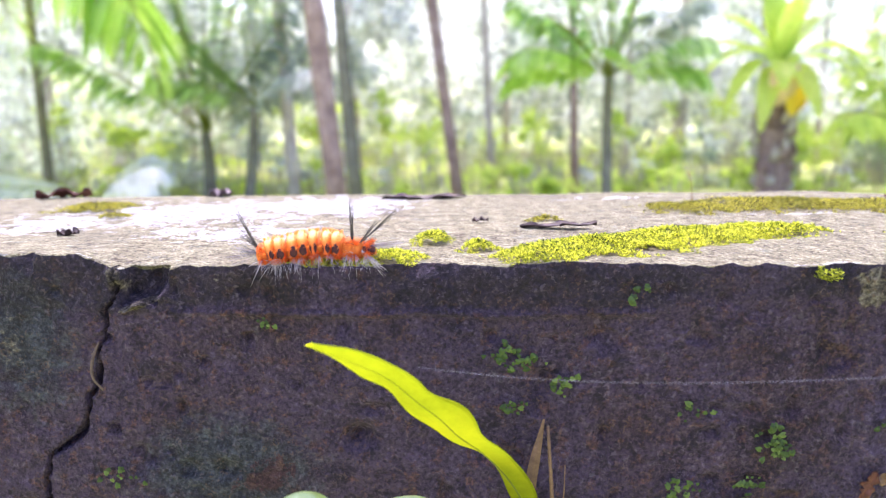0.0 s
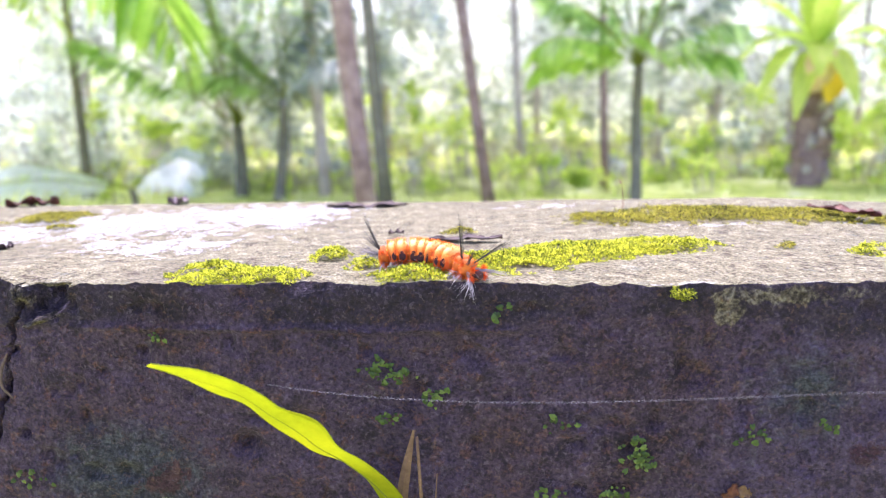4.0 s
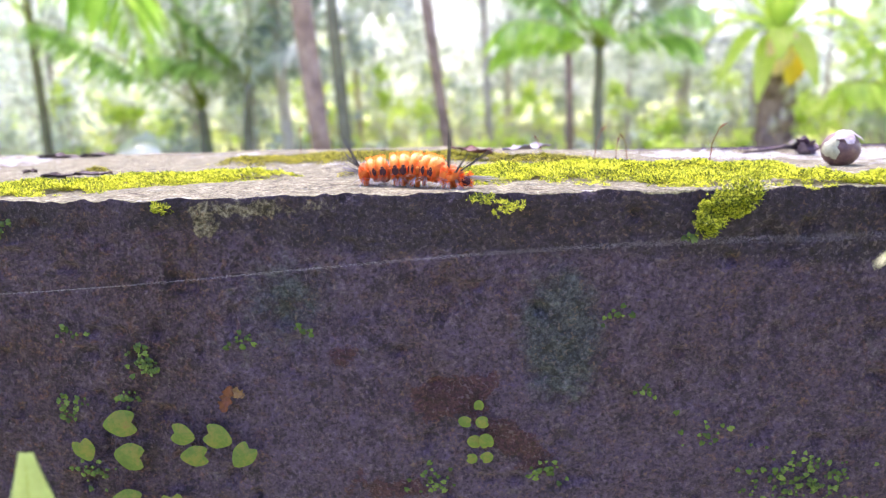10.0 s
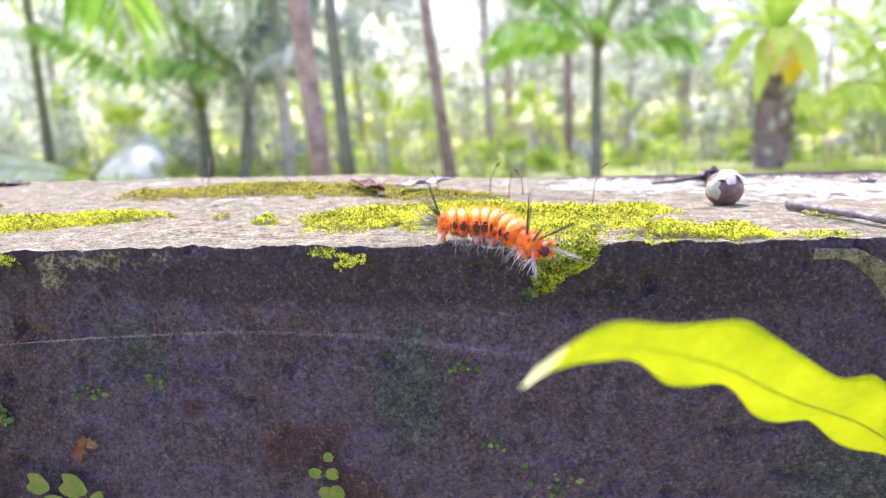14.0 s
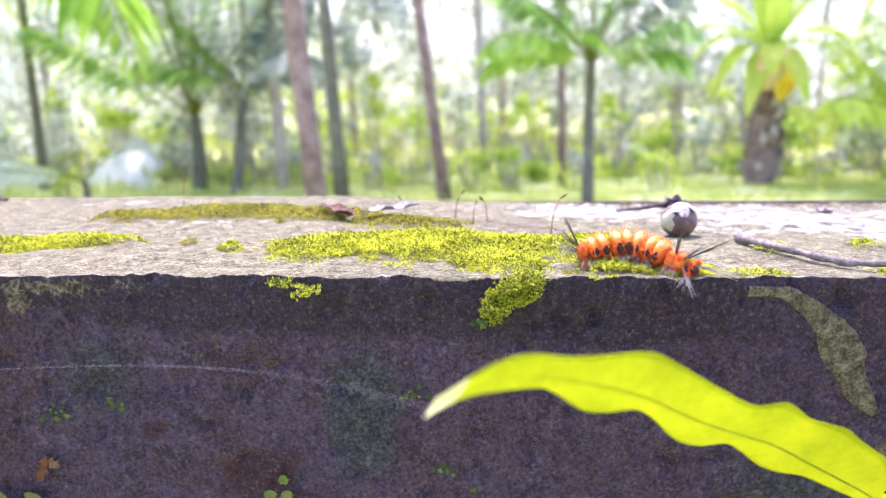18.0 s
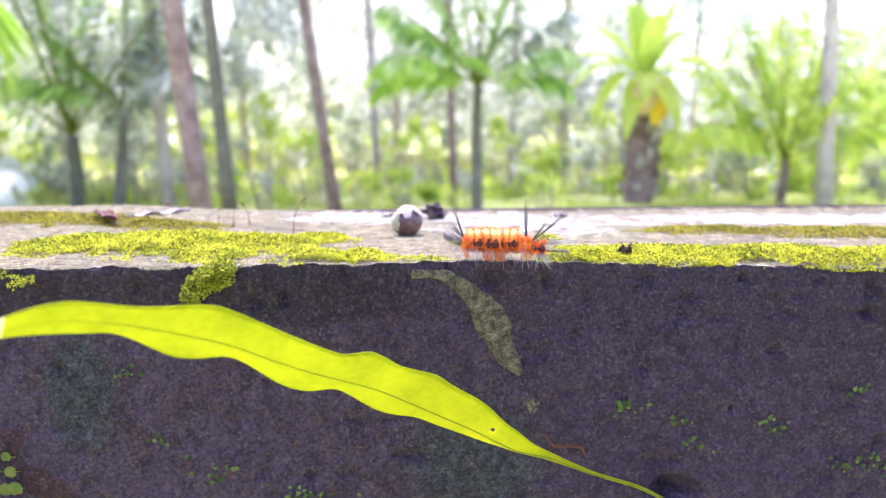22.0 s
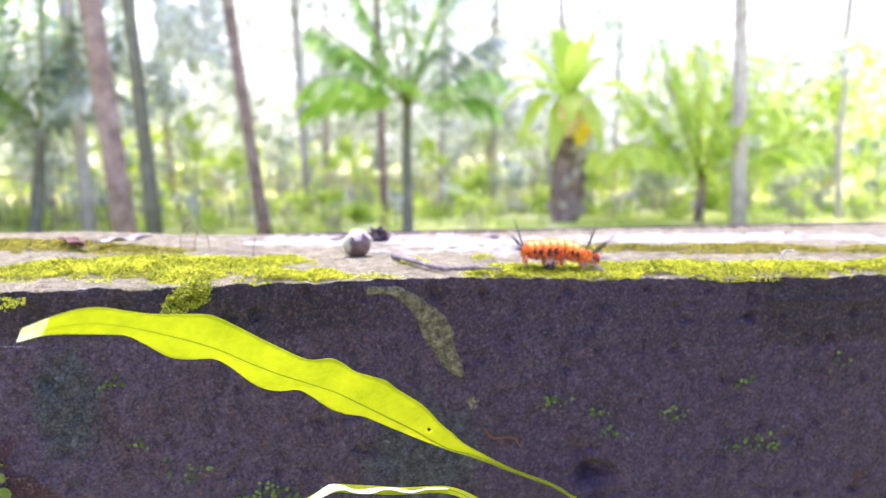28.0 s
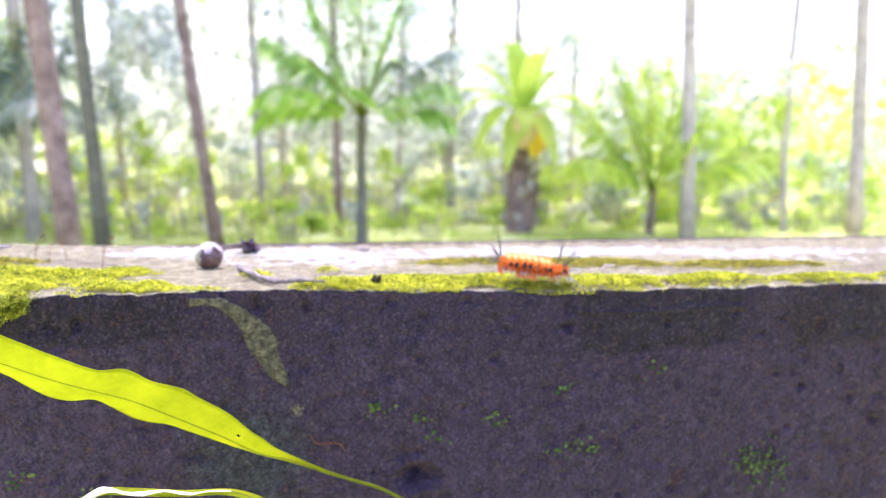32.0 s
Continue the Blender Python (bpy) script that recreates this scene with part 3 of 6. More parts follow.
def build_wall():
    xs = np.concatenate([np.linspace(-1.6, -0.36, 20), np.arange(-0.35, -0.245, 0.0011), np.arange(-0.245, -0.165, 0.0005), np.arange(-0.165, 0.62, 0.0011), np.linspace(0.63, 2.0, 20)])
    zs = np.concatenate([np.linspace(GROUND - 0.05, -0.135, 14), np.arange(-0.13, -0.0245, 0.0011), np.arange(-0.0245, -0.0045, 0.0006)])
    ts = np.arange(0.004, BACK - 0.002, 0.0018)
    dip = edge_dip(xs)
    prof = []  # (kind, value)
    prof += [("f", z) for z in zs] + [("e", a) for a in (0.0, 0.2, 0.4, 0.6, 0.8, 1.0)] + [("t", y) for y in ts] + [("b", z) for z in (-0.004, -0.03, -0.3, GROUND - 0.05)]
    V, S, T = [], [], []
    for kind, q in prof:
        x = xs.copy()
        if kind == "f":
            y = np.zeros_like(x)
            z = q - (dip + 0.0002) * np.clip((q + 0.03) / 0.026, 0, 1)
        elif kind == "e":
            r = 0.0004 + 0.0022 * np.clip(fbm(x * 90, x * 0 + 8, 5, 5) - 0.36, 0, 1)
            y = r * (1 - math.cos(q * math.pi / 2))
            z = -0.0035 * (1 - q) - dip * (1 - q * 0.7) + 0.0014 * math.sin(q * math.pi)
            z = z + top_height(x, y) * q
        elif kind == "t":
            y = np.full_like(x, q)
            z = top_height(x, y) - dip * 0.3 * np.exp(-q / 0.006)
        else:
            y = np.full_like(x, BACK) + 0.001 * fbm(x * 40, x * 0 + q * 40, 3, 2)
            z = np.full_like(x, q)
        if kind in "fe":
            rel = 0.0026 * (fbm(x * 30 + 3, z * 30 + 7, 4, 31) - 0.5) + 0.0017 * (fbm(x * 260, z * 260, 4, 41) - 0.5)
            pits = np.clip(fbm(x * 150 + 5, z * 150 + 2, 2, 51) - 0.7, 0, 1) * 0.012
            rows_lip = 0.0012 * np.clip(1 - np.abs(z + 0.0125 + 0.004 * (fbm(x * 25, x * 0, 3, 61) - 0.5)) / 0.0015, 0, 1)
            wob = (fbm(x * 160, z * 160, 4, 71) - 0.5) * 0.006
            gap = near_line(x + wob, z, CRACK)
            width = 0.0008 - 0.0002 * np.clip((z + 0.012) / 0.006, 0, 1) + 0.0012 * (fbm(x * 400, z * 400, 2, 43) - 0.5)
            crack = 0.009 * np.clip(1 - gap / width, 0, 1) ** 0.7
            y = y - rel + pits + crack - rows_lip * (fbm(x * 12, x * 0 + 2, 2, 81) > 0.5)
            hole = 0.012 * np.clip(1 - np.hypot((x - 0.300) / 0.011, (z + 0.084) / 0.007), 0, 1) + 0.006 * np.clip(1 - np.hypot((x + 0.137) / 0.006, (z + 0.0487) / 0.005), 0, 1)
            chip = 0.0035 * np.clip((x + 0.2005) / 0.001, 0, 1) * np.clip((-0.1885 + 0.45 * (z + 0.005) + 0.004 * (fbm(z * 300, x * 0, 3, 91) - 0.5) - x) / 0.0015, 0, 1) * np.clip((z + 0.0105 + 0.25 * (x + 0.195)) / 0.0008, 0, 1)
            rim = 0.0022 * np.exp(-(np.hypot((x + 0.2028) / 0.003, (z + 0.0028) / 0.0032) ** 4)) * (0.2 + 1.5 * fbm(x * 420, z * 420, 3, 95))
            ledge = 0.003 * np.clip(1 - np.abs(z + 0.0108 - 0.32 * (x + 0.197) - 0.002 * (fbm(x * 260, x * 0, 3, 97) - 0.5)) / 0.0011, 0, 1) * np.clip((x + 0.2022) / 0.0008, 0, 1) * np.clip((-0.1895 - x) / 0.0012, 0, 1)
            y = y + hole + chip * 1.3 - rim - ledge
        # stains: pale, teal, rust
        zz = z if kind in "fe" else np.full_like(x, 0.02)
        red = np.maximum.reduce([blob(x, zz, -0.001, -0.0075, 0.004, 0.004), 0.75 * blob(x, zz, 0.012, -0.0035, 0.024, 0.003), 0.7 * blob(x, zz, 0.25, -0.0497, 0.004, 0.003), 1.1 * blob(x, zz, -0.1965, -0.0107, 0.006, 0.0009, 16), 1.0 * blob(x, zz, -0.2022, -0.003, 0.0022, 0.0036, 20), 0.95 * blob(x, zz, -0.194, 0.001, 0.0012, 0.004, -20), 0.48 * blob(x, zz, -0.235, -0.02, 0.012, 0.02), 0.6 * blob(x, zz, -0.1745, -0.0035, 0.002, 0.0018)])
        grn = np.maximum.reduce([blob(x, zz, 0.1, -0.042, 0.012, 0.022), 0.9 * blob(x, zz, -0.175, -0.06, 0.03, 0.02), 0.85 * blob(x, zz, 0.23, -0.07, 0.03, 0.03), 0.8 * blob(x, zz, -0.23, -0.02, 0.02, 0.03), 0.7 * blob(x, zz, 0.02, -0.03, 0.02, 0.02)])
        blu = np.maximum.reduce([blob(x, zz, 0.068, -0.062, 0.014, 0.008, 20), 0.95 * blob(x, zz, 0.085, -0.075, 0.016, 0.006, -35), 0.9 * blob(x, zz, 0.424, -0.093, 0.006, 0.005), 0.85 * blob(x, zz, -0.165, -0.062, 0.01, 0.006), 0.7 * blob(x, zz, 0.036, -0.048, 0.006, 0.004), 0.75 * blob(x, zz, 0.05, -0.09, 0.02, 0.006)])
        if kind in "bt":
            red, grn, blu = red * 0, grn * 0, blu * 0
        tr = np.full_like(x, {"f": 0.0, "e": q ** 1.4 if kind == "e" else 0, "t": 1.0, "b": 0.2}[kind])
        if kind == "t":
            yw = y * 0.88
            wh = np.maximum.reduce([blob(x, yw, -0.225, 0.1, 0.055, 0.035, 8), 0.95 * blob(x, yw, -0.17, 0.115, 0.035, 0.04, 10), 0.9 * blob(x, yw, -0.19, 0.052, 0.025, 0.016, 8), 0.9 * blob(x, yw, -0.27, 0.07, 0.03, 0.02),
                                    0.88 * blob(x, yw, 0.19, 0.135, 0.05, 0.03), 0.88 * blob(x, yw, 0.26, 0.12, 0.05, 0.045, -15), 0.8 * blob(x, yw, 0.285, 0.085, 0.02, 0.02), 0.85 * blob(x, yw, 0.4, 0.115, 0.13, 0.028, -4), 0.75 * blob(x, yw, 0.55, 0.09, 0.08, 0.03),
                                    0.7 * blob(x, yw, 0.022, 0.084, 0.017, 0.008), 0.6 * blob(x, yw, -0.04, 0.135, 0.03, 0.008), 0.6 * blob(x, yw, 0.075, 0.09, 0.014, 0.005)])
        else:
            wh = 0.62 * np.clip((fbm(x * 55 + 2, x * 0 + q, 4, 66) - 0.42) / 0.2, 0, 1) * q if kind == "e" else np.zeros_like(x)
        V.append(np.stack([x, y, z], -1))
        # Darker band on the face just under the edge, ragged at its lower limit.
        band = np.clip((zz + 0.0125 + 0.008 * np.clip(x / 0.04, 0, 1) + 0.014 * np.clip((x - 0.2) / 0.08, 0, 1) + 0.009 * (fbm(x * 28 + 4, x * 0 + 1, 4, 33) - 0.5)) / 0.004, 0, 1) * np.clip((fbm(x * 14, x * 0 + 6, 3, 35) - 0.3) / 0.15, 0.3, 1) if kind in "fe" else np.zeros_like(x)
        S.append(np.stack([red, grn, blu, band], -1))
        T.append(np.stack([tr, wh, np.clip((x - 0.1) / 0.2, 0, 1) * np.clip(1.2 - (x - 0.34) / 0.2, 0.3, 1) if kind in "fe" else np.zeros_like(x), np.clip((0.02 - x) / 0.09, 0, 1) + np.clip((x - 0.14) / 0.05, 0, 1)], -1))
    nx, n = len(xs), len(prof)
    V = np.concatenate(V)
    i, j = np.meshgrid(np.arange(nx - 1), np.arange(n - 1))
    a = (j * nx + i).ravel()
    quads = np.stack([a, a + 1, a + nx + 1, a + nx], -1)
    me = bpy.data.meshes.new("garden_wall")
    me.vertices.add(len(V))
    me.vertices.foreach_set("co", V.ravel())
    me.loops.add(quads.size)
    me.loops.foreach_set("vertex_index", quads.ravel())
    me.polygons.add(len(quads))
    me.polygons.foreach_set("loop_start", np.arange(len(quads)) * 4)
    me.polygons.foreach_set("use_smooth", np.ones(len(quads), bool))
    me.update(calc_edges=True)
    me.validate()
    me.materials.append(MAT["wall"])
    for name, data in (("stains_and_band", S), ("tread", T)):
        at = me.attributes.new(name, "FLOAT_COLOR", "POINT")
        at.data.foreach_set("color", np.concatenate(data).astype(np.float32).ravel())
    ob = new("wall_garden", me)
    tagged(ob, "weathered cracked cement garden wall with worn mossy top", "wall", kind="structure")
    return ob


build_wall()


# ---- moss ----
def rosette():
    """One moss shoot: seven pointed leaves round a stem, unit height."""
    v, f = [], []
    for k in range(7):
        a = k * 2.4
        lift = 0.25 + 0.1 * k
        ca, sa = math.cos(a), math.sin(a)
        w = 0.12
        tip = (0.72 * ca, 0.72 * sa, lift + 0.3)
        mid = (0.34 * ca, 0.34 * sa, lift + 0.16)
        n = len(v)
        v += [(0, 0, lift - 0.2), (mid[0] - w * sa, mid[1] + w * ca, mid[2]), tip, (mid[0] + w * sa, mid[1] - w * ca, mid[2])]
        f += [(n, n + 1, n + 2, n + 3)]
    return np.array(v), f


ROSETTE = rosette()


def moss_patch(label, blobs, density, tall, material="moss", front=False, seed=1):
    """A cushion of moss shoots over round lobes (x, y, rx, ry, tilt) of the wall top, or of its face for the overhanging ones."""
    r = np.random.default_rng(seed)
    P, H = [], []
    for cx, cy, rx, ry, tilt in blobs:
        n = int(density * rx * ry * 1.15e7)
        c, s = math.cos(radians(tilt)), math.sin(radians(tilt))
        u, w = r.random(n) * 2 - 1, r.random(n) * 2 - 1
        x, y = cx + 1.25 * (u * rx * c - w * ry * s), cy + 1.25 * (u * rx * s + w * ry * c)
        d = np.hypot(u * 1.25, w * 1.25)
        lump = fbm(x * 180 + seed, y * 180, 3, seed)
        keep = d + 1.3 * (lump - 0.5) + 0.12 * r.normal(size=n) < 0.95
        x, y, d, lump = x[keep], y[keep], d[keep], lump[keep]
        h = np.clip(1 - d, 0, 1) ** 0.5 * (0.5 + lump)
        if front:
            P.append(np.stack([x, -0.0006 - h * tall * 1.3, y], -1))
        else:
            y = np.maximum(y, 0.0006)
            P.append(np.stack([x, y, top_height(x, y) - edge_dip(x) * np.exp(-y / 0.003) * 0.6 + h * tall * 0.75], -1))
        H.append(h)
    P, H = np.concatenate(P), np.concatenate(H)
    n = len(P)
    size = (0.0007 + 0.0009 * r.random(n)) * (0.75 + 0.5 * H)
    if front:
        tw = turns_about(r.random(n) * 6.28, 0.5 + 0.7 * r.random(n), -np.pi / 2 + 1.2 * (r.random(n) - 0.5))
    else:
        tw = turns_about(r.random(n) * 6.28, 0.75 * r.random(n), r.random(n) * 6.28)
    v, f = copies(ROSETTE[0], ROSETTE[1], P - np.array([0, 0, 0.0004]), tw, size)
    me = bpy.data.meshes.new("moss_patch")
    me.vertices.add(len(v))
    me.vertices.foreach_set("co", v.ravel())
    me.loops.add(f.size)
    me.loops.foreach_set("vertex_index", f.ravel())
    me.polygons.add(len(f))
    me.polygons.foreach_set("loop_start", np.arange(len(f)) * 4)
    me.update(calc_edges=True)
    me.materials.append(MAT[material])
    return tagged(new("moss_patch", me), label, "moss", "moss on the wall", "stuff")


moss_patch("small yellow-green moss cushion beside the crack", [(-0.276, 0.131, 0.017, 0.018, 0), (-0.253, 0.098, 0.006, 0.008, 0)], 0.5, 0.002, "moss_old", seed=1)
moss_patch("bright green moss cushion on the worn front edge", [(-0.137, 0.008, 0.02, 0.009, 3), (-0.15, 0.016, 0.012, 0.008, 0), (-0.118, 0.036, 0.007, 0.008, 0), (-0.104, 0.022, 0.006, 0.005, 0)], 1.0, 0.003, seed=2)
moss_patch("long diagonal strip of bright green moss", [(-0.085, 0.012, 0.014, 0.012, 30), (-0.066, 0.025, 0.025, 0.014, 18), (-0.04, 0.041, 0.028, 0.014, 18), (-0.011, 0.051, 0.022, 0.01, 8)], 0.9, 0.0032, seed=3)
moss_patch("old brownish green moss band near the far edge", [(-0.02, 0.113, 0.02, 0.016, 0), (0.02, 0.122, 0.034, 0.026, 0), (0.06, 0.118, 0.03, 0.022, 0), (0.102, 0.1, 0.026, 0.014, -10)], 0.5, 0.002, "moss_old", seed=4)
moss_patch("broad bright green moss carpet", [(0.085, 0.045, 0.024, 0.022, 0), (0.115, 0.05, 0.032, 0.032, 0), (0.15, 0.048, 0.032, 0.022, 0), (0.14, 0.02, 0.014, 0.014, 0), (0.172, 0.062, 0.014, 0.012, 0)], 0.9, 0.0034, seed=5)
moss_patch("moss clump hanging over the front edge", [(0.1455, -0.003, 0.01, 0.005, 25), (0.139, -0.0085, 0.005, 0.005, 60)], 2.6, 0.004, front=True, seed=6)
moss_patch("bright green moss on the front edge", [(0.175, 0.014, 0.016, 0.013, 0), (0.192, 0.013, 0.01, 0.012, 0)], 1.0, 0.0032, seed=7)
moss_patch("long bright green moss strip along the front edge", [(0.268, 0.012, 0.02, 0.013, 10), (0.3, 0.018, 0.03, 0.02, 0), (0.34, 0.016, 0.035, 0.018, 0), (0.39, 0.015, 0.035, 0.016, 0), (0.44, 0.012, 0.035, 0.012, 0), (0.5, 0.01, 0.03, 0.008, 0), (0.56, 0.012, 0.03, 0.008, 0)], 0.8, 0.003, seed=8)
moss_patch("thin old moss band behind the strip", [(0.34, 0.08, 0.03, 0.012, 0), (0.4, 0.07, 0.05, 0.016, -5), (0.49, 0.055, 0.05, 0.014, -5)], 0.5, 0.0016, "moss_old", seed=9)
moss_patch("small moss tuft under the front edge", [(0.079, -0.0015, 0.006, 0.0015, -8), (0.086, -0.004, 0.005, 0.0016, 20)], 0.8, 0.0016, front=True, seed=10)
moss_patch("small moss tuft under the front edge", [(-0.0135, -0.0025, 0.003, 0.0015, 0)], 1.6, 0.002, front=True, seed=11)
moss_patch("small round moss tuft", [(0.0494, 0.0387, 0.004, 0.005, 0)], 1.0, 0.0025, seed=12)
moss_patch("small round moss tuft", [(-0.08, 0.083, 0.006, 0.004, 0), (0.03, 0.05, 0.003, 0.003, 0)], 0.8, 0.0016, "moss_old", seed=13)
moss_patch("sparse moss dabs round the bare cement", [(0.232, 0.045, 0.008, 0.006, 0), (0.265, 0.055, 0.006, 0.005, 0), (0.21, 0.003, 0.012, 0.003, 0)], 0.5, 0.0018, seed=14)


# ---- fern leaves ----
def bezier(pts, n):
    t = np.linspace(0, 1, n)[:, None]
    p = [np.array(q, float) for q in pts]
    while len(p) > 1:
        p = [a * (1 - t) + b * t for a, b in zip(p[:-1], p[1:])]
    return p[0]


def spline(pts, n):
    """A smooth line through all pts."""
    p = np.array(pts, float)
    d = np.r_[0, np.cumsum(np.linalg.norm(np.diff(p, axis=0), axis=1))]
    q = np.linspace(0, d[-1], n)
    m = np.gradient(p, d, axis=0)
    out = []
    for s in q:
        i = min(np.searchsorted(d, s, "right") - 1, len(d) - 2)
        h = d[i + 1] - d[i]
        u = (s - d[i]) / h
        out.append((2 * u**3 - 3 * u**2 + 1) * p[i] + (u**3 - 2 * u**2 + u) * h * m[i] + (-2 * u**3 + 3 * u**2) * p[i + 1] + (u**3 - u**2) * h * m[i + 1])
    return np.array(out)


def fern_leaf(label, line, side, upper, lower, waves, material, phase=0.0, curl=0.25, holes=(), n=70, tip=0, rib_label="thin dark midrib"):
    """A strap fern leaf along a line: blade of real thickness with waving margins, and its rib. side: the way across the blade."""
    c = spline(line, n)
    s = np.linspace(0, 1, n)
    side = np.array(side, float) / np.linalg.norm(side)
    tang = np.gradient(c, axis=0)
    tang /= np.linalg.norm(tang, axis=1)[:, None]
    across = side - (tang @ side)[:, None] * tang
    across /= np.linalg.norm(across, axis=1)[:, None]
    up = np.cross(tang, across)
    wu, wl = (np.maximum(spline([(i, v, 0) for i, v in enumerate(m)], n)[:, 1], 0.0003) for m in (upper, lower))
    w = (wu + wl) / 2
    k = 13
    grid = []
    for q in np.linspace(-1, 1, k):
        wave = waves * np.sin(s * 21 + phase + (1.1 if q > 0 else 0)) * abs(q) ** 2
        ww = wu if q > 0 else wl
        grid.append(c + across * (q * ww)[:, None] + up * (wave * w * 1.0 + curl * w * (q * q))[:, None])
    G = np.stack(grid, 1)
    thick = 0.00022
    v = np.concatenate([G.reshape(-1, 3), (G - up[:, None, :] * thick).reshape(-1, 3)])
    off = n * k
    f = []
    gone = set()
    for hs, hq in holes:
        gone.add((int(hs * (n - 1)), int((hq + 1) / 2 * (k - 1))))
    for i in range(n - 1):
        for j in range(k - 1):
            if (i, j) in gone:
                continue
            a = i * k + j
            f += [(a, a + 1, a + k + 1, a + k), (off + a + k, off + a + k + 1, off + a + 1, off + a)]
        for a, b in ((i * k, (i + 1) * k), (i * k + k - 1, (i + 1) * k + k - 1)):
            f.append((a, b, off + b, off + a))
    leaf = thing("fern_leaf", label, "leaf", "fern leaves growing from the wall")
    blade = mesh_of("blade", v, f, [material, MAT["fern_tip"]], True)
    if tip:
        for p in blade.polygons:
            if min(p.vertices) % off // k > n - 1 - tip:
                p.material_index = 1
    part("blade", blade, None, leaf)
    rib = Shape().tube(c[1:-1] - up[1:-1] * (thick * 0.6), np.interp(s[1:-1], [0, 1], [0.0004, 0.0001]), 6)
    part("midrib", rib, MAT["rib"], leaf, rib_label)
    return leaf


long_leaf = fern_leaf("long wavy yellow-green fern leaf arching out from the wall",
          [(0.302, 0.001, -0.0905), (0.286, -0.0079, -0.0783), (0.263, -0.0197, -0.0654), (0.2491, -0.0265, -0.0569), (0.2388, -0.0315, -0.0521), (0.2321, -0.0348, -0.0475), (0.2256, -0.0381, -0.0426), (0.2173, -0.0424, -0.0369), (0.2075, -0.0478, -0.0301), (0.1983, -0.0533, -0.0237), (0.1897, -0.0588, -0.0189), (0.1816, -0.0644, -0.0143), (0.1741, -0.0701, -0.0093), (0.1671, -0.0757, -0.0042), (0.1619, -0.0801, -0.001), (0.1547, -0.0866, 0.003), (0.1462, -0.095, 0.0073), (0.1406, -0.1009, 0.0092), (0.1356, -0.1065, 0.0094), (0.1311, -0.1118, 0.0089)],
          (0.45, -0.4, 0.8),
          [0.0007, 0.0006, 0.0006, 0.0006, 0.0006, 0.0006, 0.0006, 0.0007, 0.0009, 0.0011, 0.0013, 0.0014, 0.0017, 0.0024, 0.0038, 0.0053, 0.0066, 0.0073, 0.0084, 0.0099, 0.0108, 0.011, 0.0112, 0.0117, 0.0104, 0.0093, 0.0104, 0.0109, 0.0081, 0.008, 0.0084, 0.0087, 0.0088, 0.0089, 0.0093, 0.0094, 0.0077, 0.0058, 0.0046, 0.0044, 0.0046, 0.0044, 0.0036, 0.0024],
          [0.0007, 0.0008, 0.0008, 0.0008, 0.0008, 0.001, 0.001, 0.0008, 0.0006, 0.0006, 0.0006, 0.0008, 0.0012, 0.0012, 0.001, 0.001, 0.0015, 0.0023, 0.003, 0.0033, 0.0035, 0.0037, 0.0041, 0.0062, 0.0072, 0.0066, 0.0054, 0.0045, 0.0072, 0.0078, 0.0068, 0.0052, 0.0039, 0.0037, 0.0062, 0.0072, 0.006, 0.0043, 0.0032, 0.0039, 0.0043, 0.0035, 0.0022, 0.0018], 0.06, MAT["fern"], 0.6, curl=0.08, holes=[(0.405, 0.42)], n=132, tip=4)
fern_leaf("narrow wavy yellow-green fern leaf", [(-0.0865, 0.0, -0.081), (-0.0895, -0.0046, -0.0705), (-0.0938, -0.0107, -0.0584), (-0.0983, -0.0158, -0.0498), (-0.1033, -0.0202, -0.0428), (-0.1086, -0.0245, -0.0368), (-0.1125, -0.0275, -0.0314), (-0.1174, -0.0313, -0.0257), (-0.1231, -0.036, -0.0185), (-0.1305, -0.0426, -0.0121), (-0.1378, -0.0502, -0.006)],
          (0.55, -0.6, 0.58), [0.001, 0.0013, 0.0016, 0.0023, 0.003, 0.004, 0.0049, 0.0052, 0.0052, 0.0053, 0.0055, 0.006, 0.0061, 0.0057, 0.0063, 0.0075, 0.0077, 0.0066, 0.0053, 0.0053, 0.0061, 0.006, 0.0054, 0.005, 0.0044, 0.0036, 0.0024, 0.0013],
          [0.0008, 0.001, 0.0013, 0.0018, 0.0024, 0.0029, 0.003, 0.0026, 0.002, 0.0015, 0.0011, 0.0008, 0.0014, 0.0027, 0.0034, 0.0043, 0.0065, 0.0074, 0.0065, 0.0053, 0.0045, 0.0044, 0.0041, 0.0032, 0.0023, 0.0016, 0.001, 0.0005], 0.12, MAT["fern"], 0.0, curl=0.1, n=90)
fern_leaf("broad glossy fern leaf with a pale upper side", [(-0.0924, -0.0014, -0.0821), (-0.1025, -0.0101, -0.0737), (-0.1117, -0.0168, -0.0645), (-0.1201, -0.0244, -0.0575), (-0.1294, -0.0319, -0.0548), (-0.1361, -0.0378, -0.0527), (-0.142, -0.0454, -0.0468), (-0.152, -0.052, -0.0480), (-0.165, -0.058, -0.0540)],
          (0.2, 0.85, 0.45), [0.0008, 0.0018, 0.0032, 0.0044, 0.0042, 0.0052, 0.0056, 0.004, 0.002], [0.0008, 0.0018, 0.003, 0.0042, 0.0036, 0.0054, 0.005, 0.0036, 0.002], 0.2, MAT["fern_waxy"], 1.5)
CURLED = [(0.275, -0.03, -0.095), (0.2445, -0.06, -0.0655), (0.2275, -0.07, -0.0505), (0.2125, -0.076, -0.0465), (0.2, -0.082, -0.0425), (0.1935, -0.085, -0.0405), (0.186, -0.0875, -0.0425), (0.179, -0.09, -0.0435), (0.168, -0.096, -0.05), (0.152, -0.104, -0.059)]
